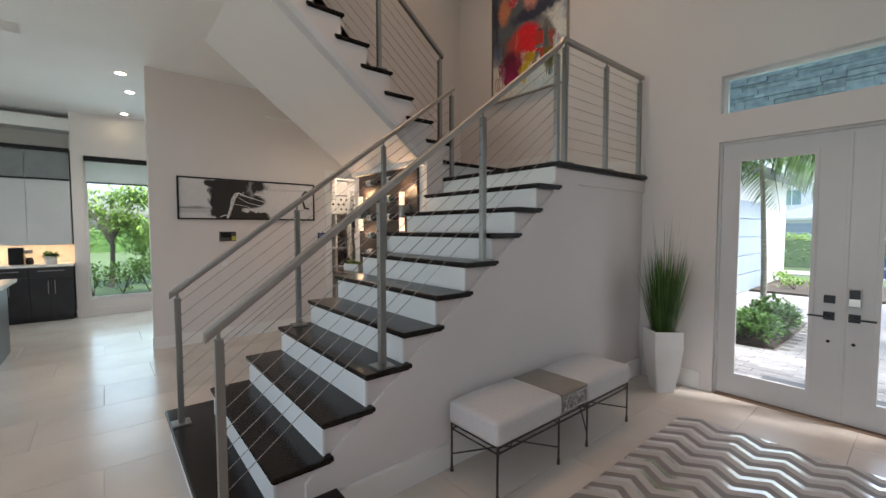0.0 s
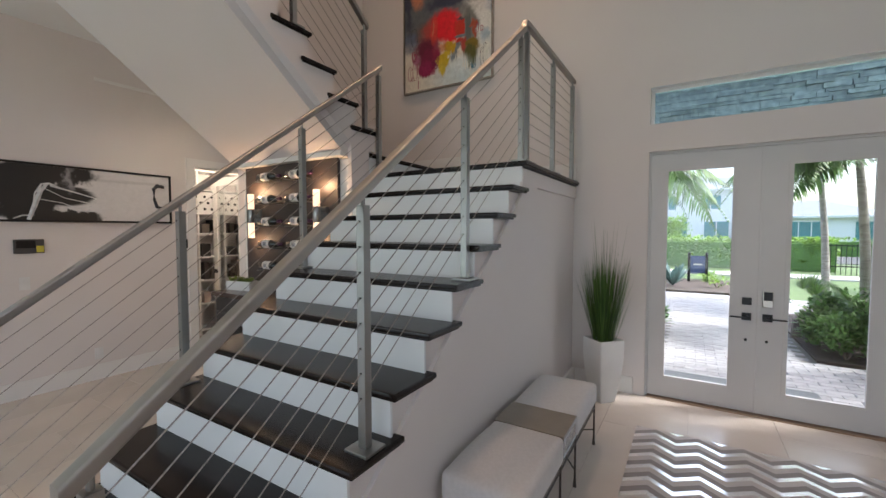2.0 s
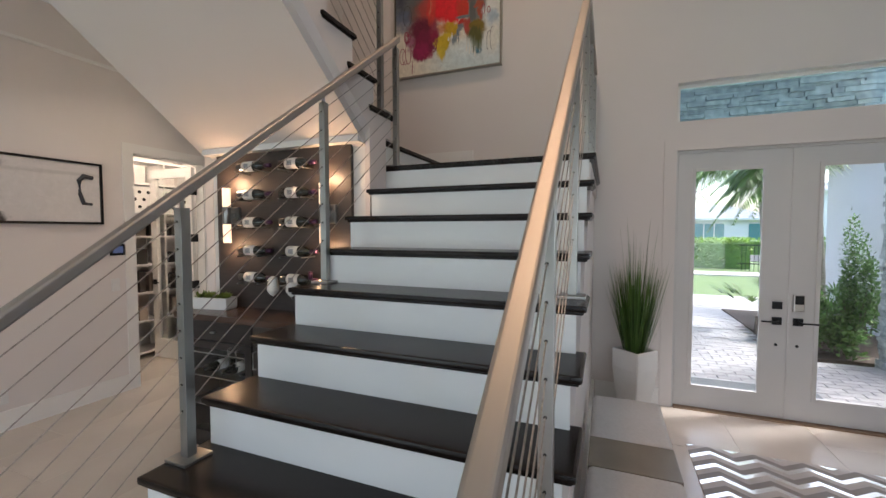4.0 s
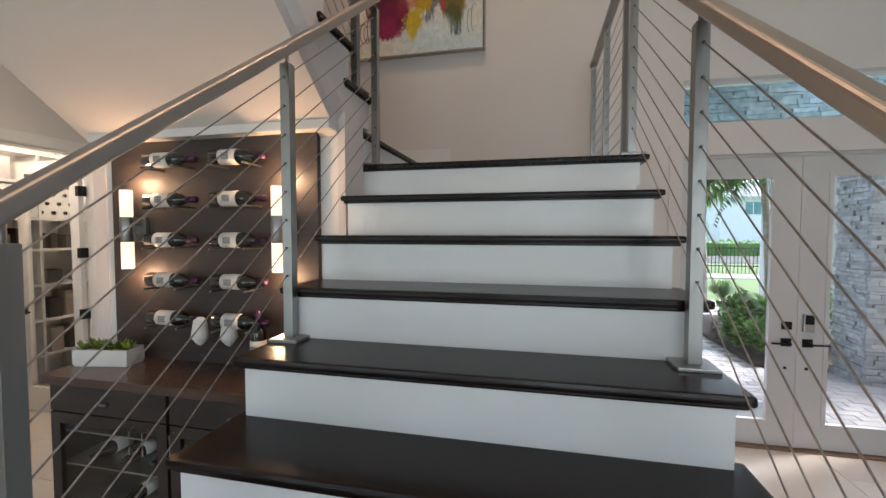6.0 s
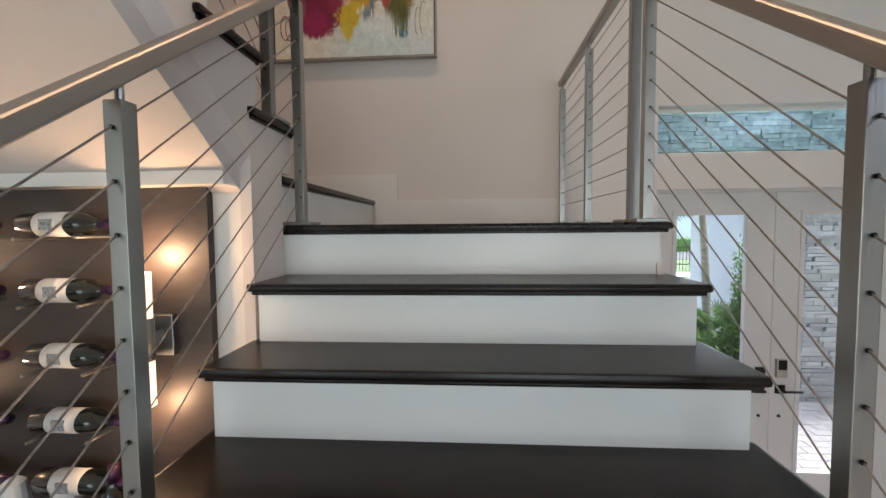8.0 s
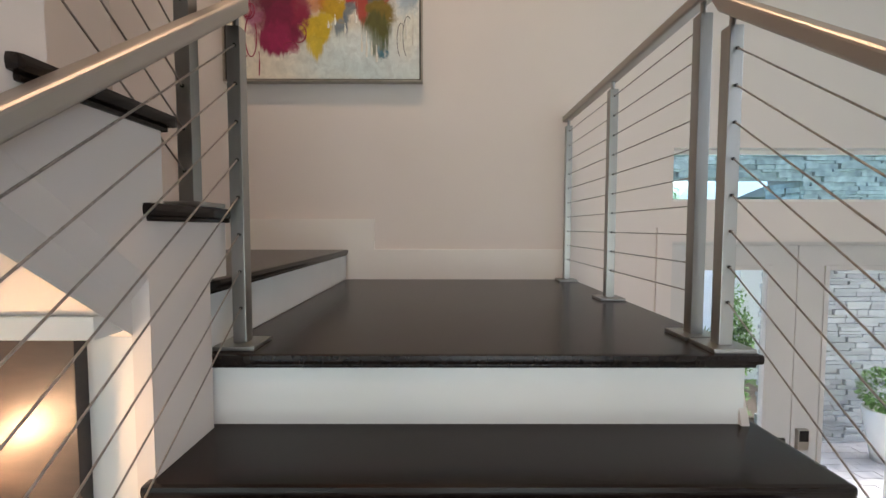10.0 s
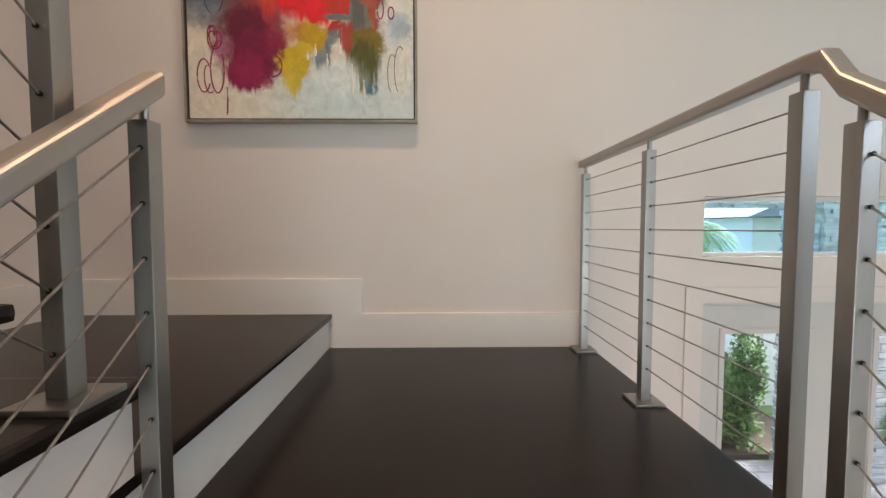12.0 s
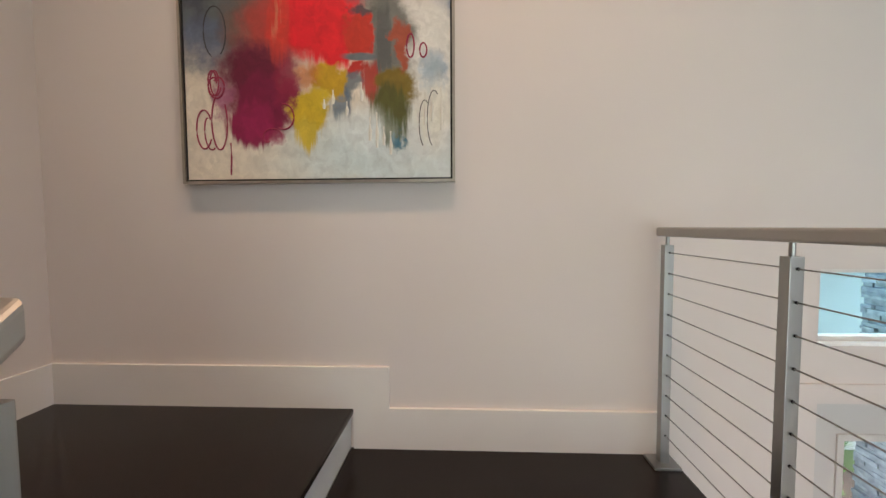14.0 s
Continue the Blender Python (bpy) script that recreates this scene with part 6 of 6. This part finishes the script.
for i in range(5):
    part("door_panel", boxed(10.7, 14.2, 3.30, 3.352, G + 0.03 + 0.46 * i, G + 0.47 + 0.46 * i, bevel=0.01), material("pale_blue_garage_panel", (0.33, 0.40, 0.50), None, 5, 0.5) if i == 0 else bpy.data.materials["pale_blue_garage_panel"], wing)
bm = slab(bmesh.new(), [(2.75, 2.9), (6.2, 4.6), (9.6, 2.9)], "x", 9.7, 17.5)
part("roof", bm, ROOF, wing, "grey pitched roof")
side = thing("side_wing", (11.0, -5.0, G), "white plastered side wing of the house", "house")
part("wall", boxed(8.6, 10.7, -7.5, -1.95, G - 0.05, 2.85), STUCCO, side)
part("roof", slab(bmesh.new(), [(-8.0, 2.86), (-4.9, 4.2), (-1.65, 2.86)], "x", 8.3, 11.05), ROOF, side, "grey pitched roof")


def garden_tree(place, h, spread, count, mat, label):
    t = thing("garden_tree", place, label, "tree", "garden trees")
    b = Vector(place)
    limbs = bmesh.new()
    tube(limbs, [b, b + Vector((0.05, 0, h * 0.4)), b + Vector((0, 0.1, h * 0.75))], [0.09, 0.06, 0.03], 7)
    heads = []
    for k in range(8):
        a = rnd.uniform(0, 6.28)
        q = b + Vector((math.cos(a) * spread * rnd.uniform(0.3, 0.9), math.sin(a) * spread * rnd.uniform(0.3, 0.9), h * rnd.uniform(0.55, 1.0)))
        tube(limbs, [b + Vector((0.02, 0.03, h * 0.45)), (b + q) / 2 + Vector((0, 0, h * 0.3)), q], [0.04, 0.025, 0.01], 5)
        heads.append(q)
    part("trunk", limbs, BARK, t)
    blades = []
    for _ in range(count):
        q = rnd.choice(heads) + Vector((rnd.gauss(0, 0.33), rnd.gauss(0, 0.33), rnd.gauss(0, 0.26))) * spread * 0.6
        blades.append((q, (rnd.uniform(-1, 1), rnd.uniform(-1, 1), rnd.uniform(-0.5, 0.6)), rnd.uniform(0.1, 0.2), 0.07, 0.4))
    plant_part("crown", mat, blades, t)
    return t


# garden behind the kitchen window
GARDEN_LEAF = foliage("garden_leaf_green", (0.22, 0.36, 0.06), (0.28, 0.42, 0.10))
# unseen slab added over the window to hold direct sun off the floor
setting("unseen_sun_slab", boxed(-3.0, 4.6, 9.81, 12.6, 3.2, 3.4), CEILING, "unseen flat white slab added to shade the kitchen window", "ceiling")
garden_tree((0.30, 15.0, G), 2.7, 1.0, 2200, GARDEN_LEAF, "bright green garden tree outside the kitchen")
bush("areca_palm", "feathery yellow-green garden palm outside the kitchen", (1.3, 15.6, G), (0.8, 0.7, 2.0), 900, 0.26, GARDEN_LEAF, "", "palm shrub", 0.2)
garden_tree((2.2, 17.0, G), 2.8, 1.3, 2200, GARDEN_LEAF, "bright green garden tree outside the kitchen")
for i in range(9):
    bush("garden_shrub", "green flowering garden shrub", (-0.6 + 0.55 * i, 13.4 + rnd.uniform(-0.3, 0.3), G), (0.5, 0.45, 0.85), 420, 0.10, LIGHT_LEAF, "garden shrubs")
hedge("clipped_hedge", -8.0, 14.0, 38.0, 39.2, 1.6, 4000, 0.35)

# ---- pavers ----
paver = bmesh.new()
box(paver, -0.113, 0.113, -0.056, 0.056, -0.03, 0.012)
bmesh.ops.bevel(paver, geom=[e for e in paver.edges if all(v.co.z > 0 for v in e.verts)], offset=0.006, segments=1, affect="EDGES")
paver_mesh = bpy.data.meshes.new("paver")
paver.to_mesh(paver_mesh)
paver.free()
paver_mesh.materials.append(PAVER)
bed = bpy.data.objects["paver_bed"]
far, near = [], 0
row = 0
x = 4.72
while x < 12.85:
    y = -8.9 + (0.115 if row % 2 else 0.0)
    while y < 8.9:
        porch = x < 7.02 and -3.3 < y < 3.9
        walkway = 7.02 <= x < 9.1 and -0.12 < y < 1.5
        drive = x >= 9.1
        if porch or walkway or drive:
            tip = rnd.uniform(-0.003, 0.002)
            if near < 300 and x < 7.2 and -0.55 < y < 1.75:
                ob = new("paver", paver_mesh)
                ob.matrix_basis = Matrix.Translation((x, y, G + tip - 0.012)) @ Matrix.Rotation(radians(90 + rnd.uniform(-1, 1)), 4, "Z")
                ob.parent = bed
                near += 1
            else:
                far.append((x - 0.0555, x + 0.0555, y - 0.1125, y + 0.1125, G - 0.03, G + tip))
        y += 0.23
    x += 0.116
    row += 1
pave_rest = material("grey_concrete_paver_far", (0.46, 0.44, 0.43), (0.36, 0.35, 0.35), 7, 0.7, bump=0.4, bump_scale=90)
joined("paver_field", far, pave_rest, bed)

# ---- floor tiles ----
tile = bmesh.new()
box(tile, -0.5985, 0.5985, -0.2985, 0.2985, -0.008, 0.0)
bmesh.ops.bevel(tile, geom=[e for e in tile.edges if all(v.co.z > -0.001 for v in e.verts)], offset=0.0012, segments=1, affect="EDGES")
tile_mesh = bpy.data.meshes.new("tile")
tile.to_mesh(tile_mesh)
tile.free()
tile_mesh.materials.append(TILE)
floor = bpy.data.objects["floor_base"]
for i in range(9):
    for j in range(23):
        cx, cy = -5.4 + 1.2 * i + 0.13 + (0.4 * (j % 3) - 0.4), -2.72 + 0.6 * j
        if cx + 0.6 > EAST + 0.08 and cx - 0.6 > EAST - 0.1 or cy > 10.3:
            continue
        ob = new("tile", tile_mesh)
        over = max(0.0, cx + 0.5985 - (EAST - 0.001))
        ob.matrix_basis = Matrix.Translation((cx - over / 2, cy, 0)) @ Matrix.Diagonal(((1.197 - over) / 1.197, 1, 1, 1))
        ob.parent = floor
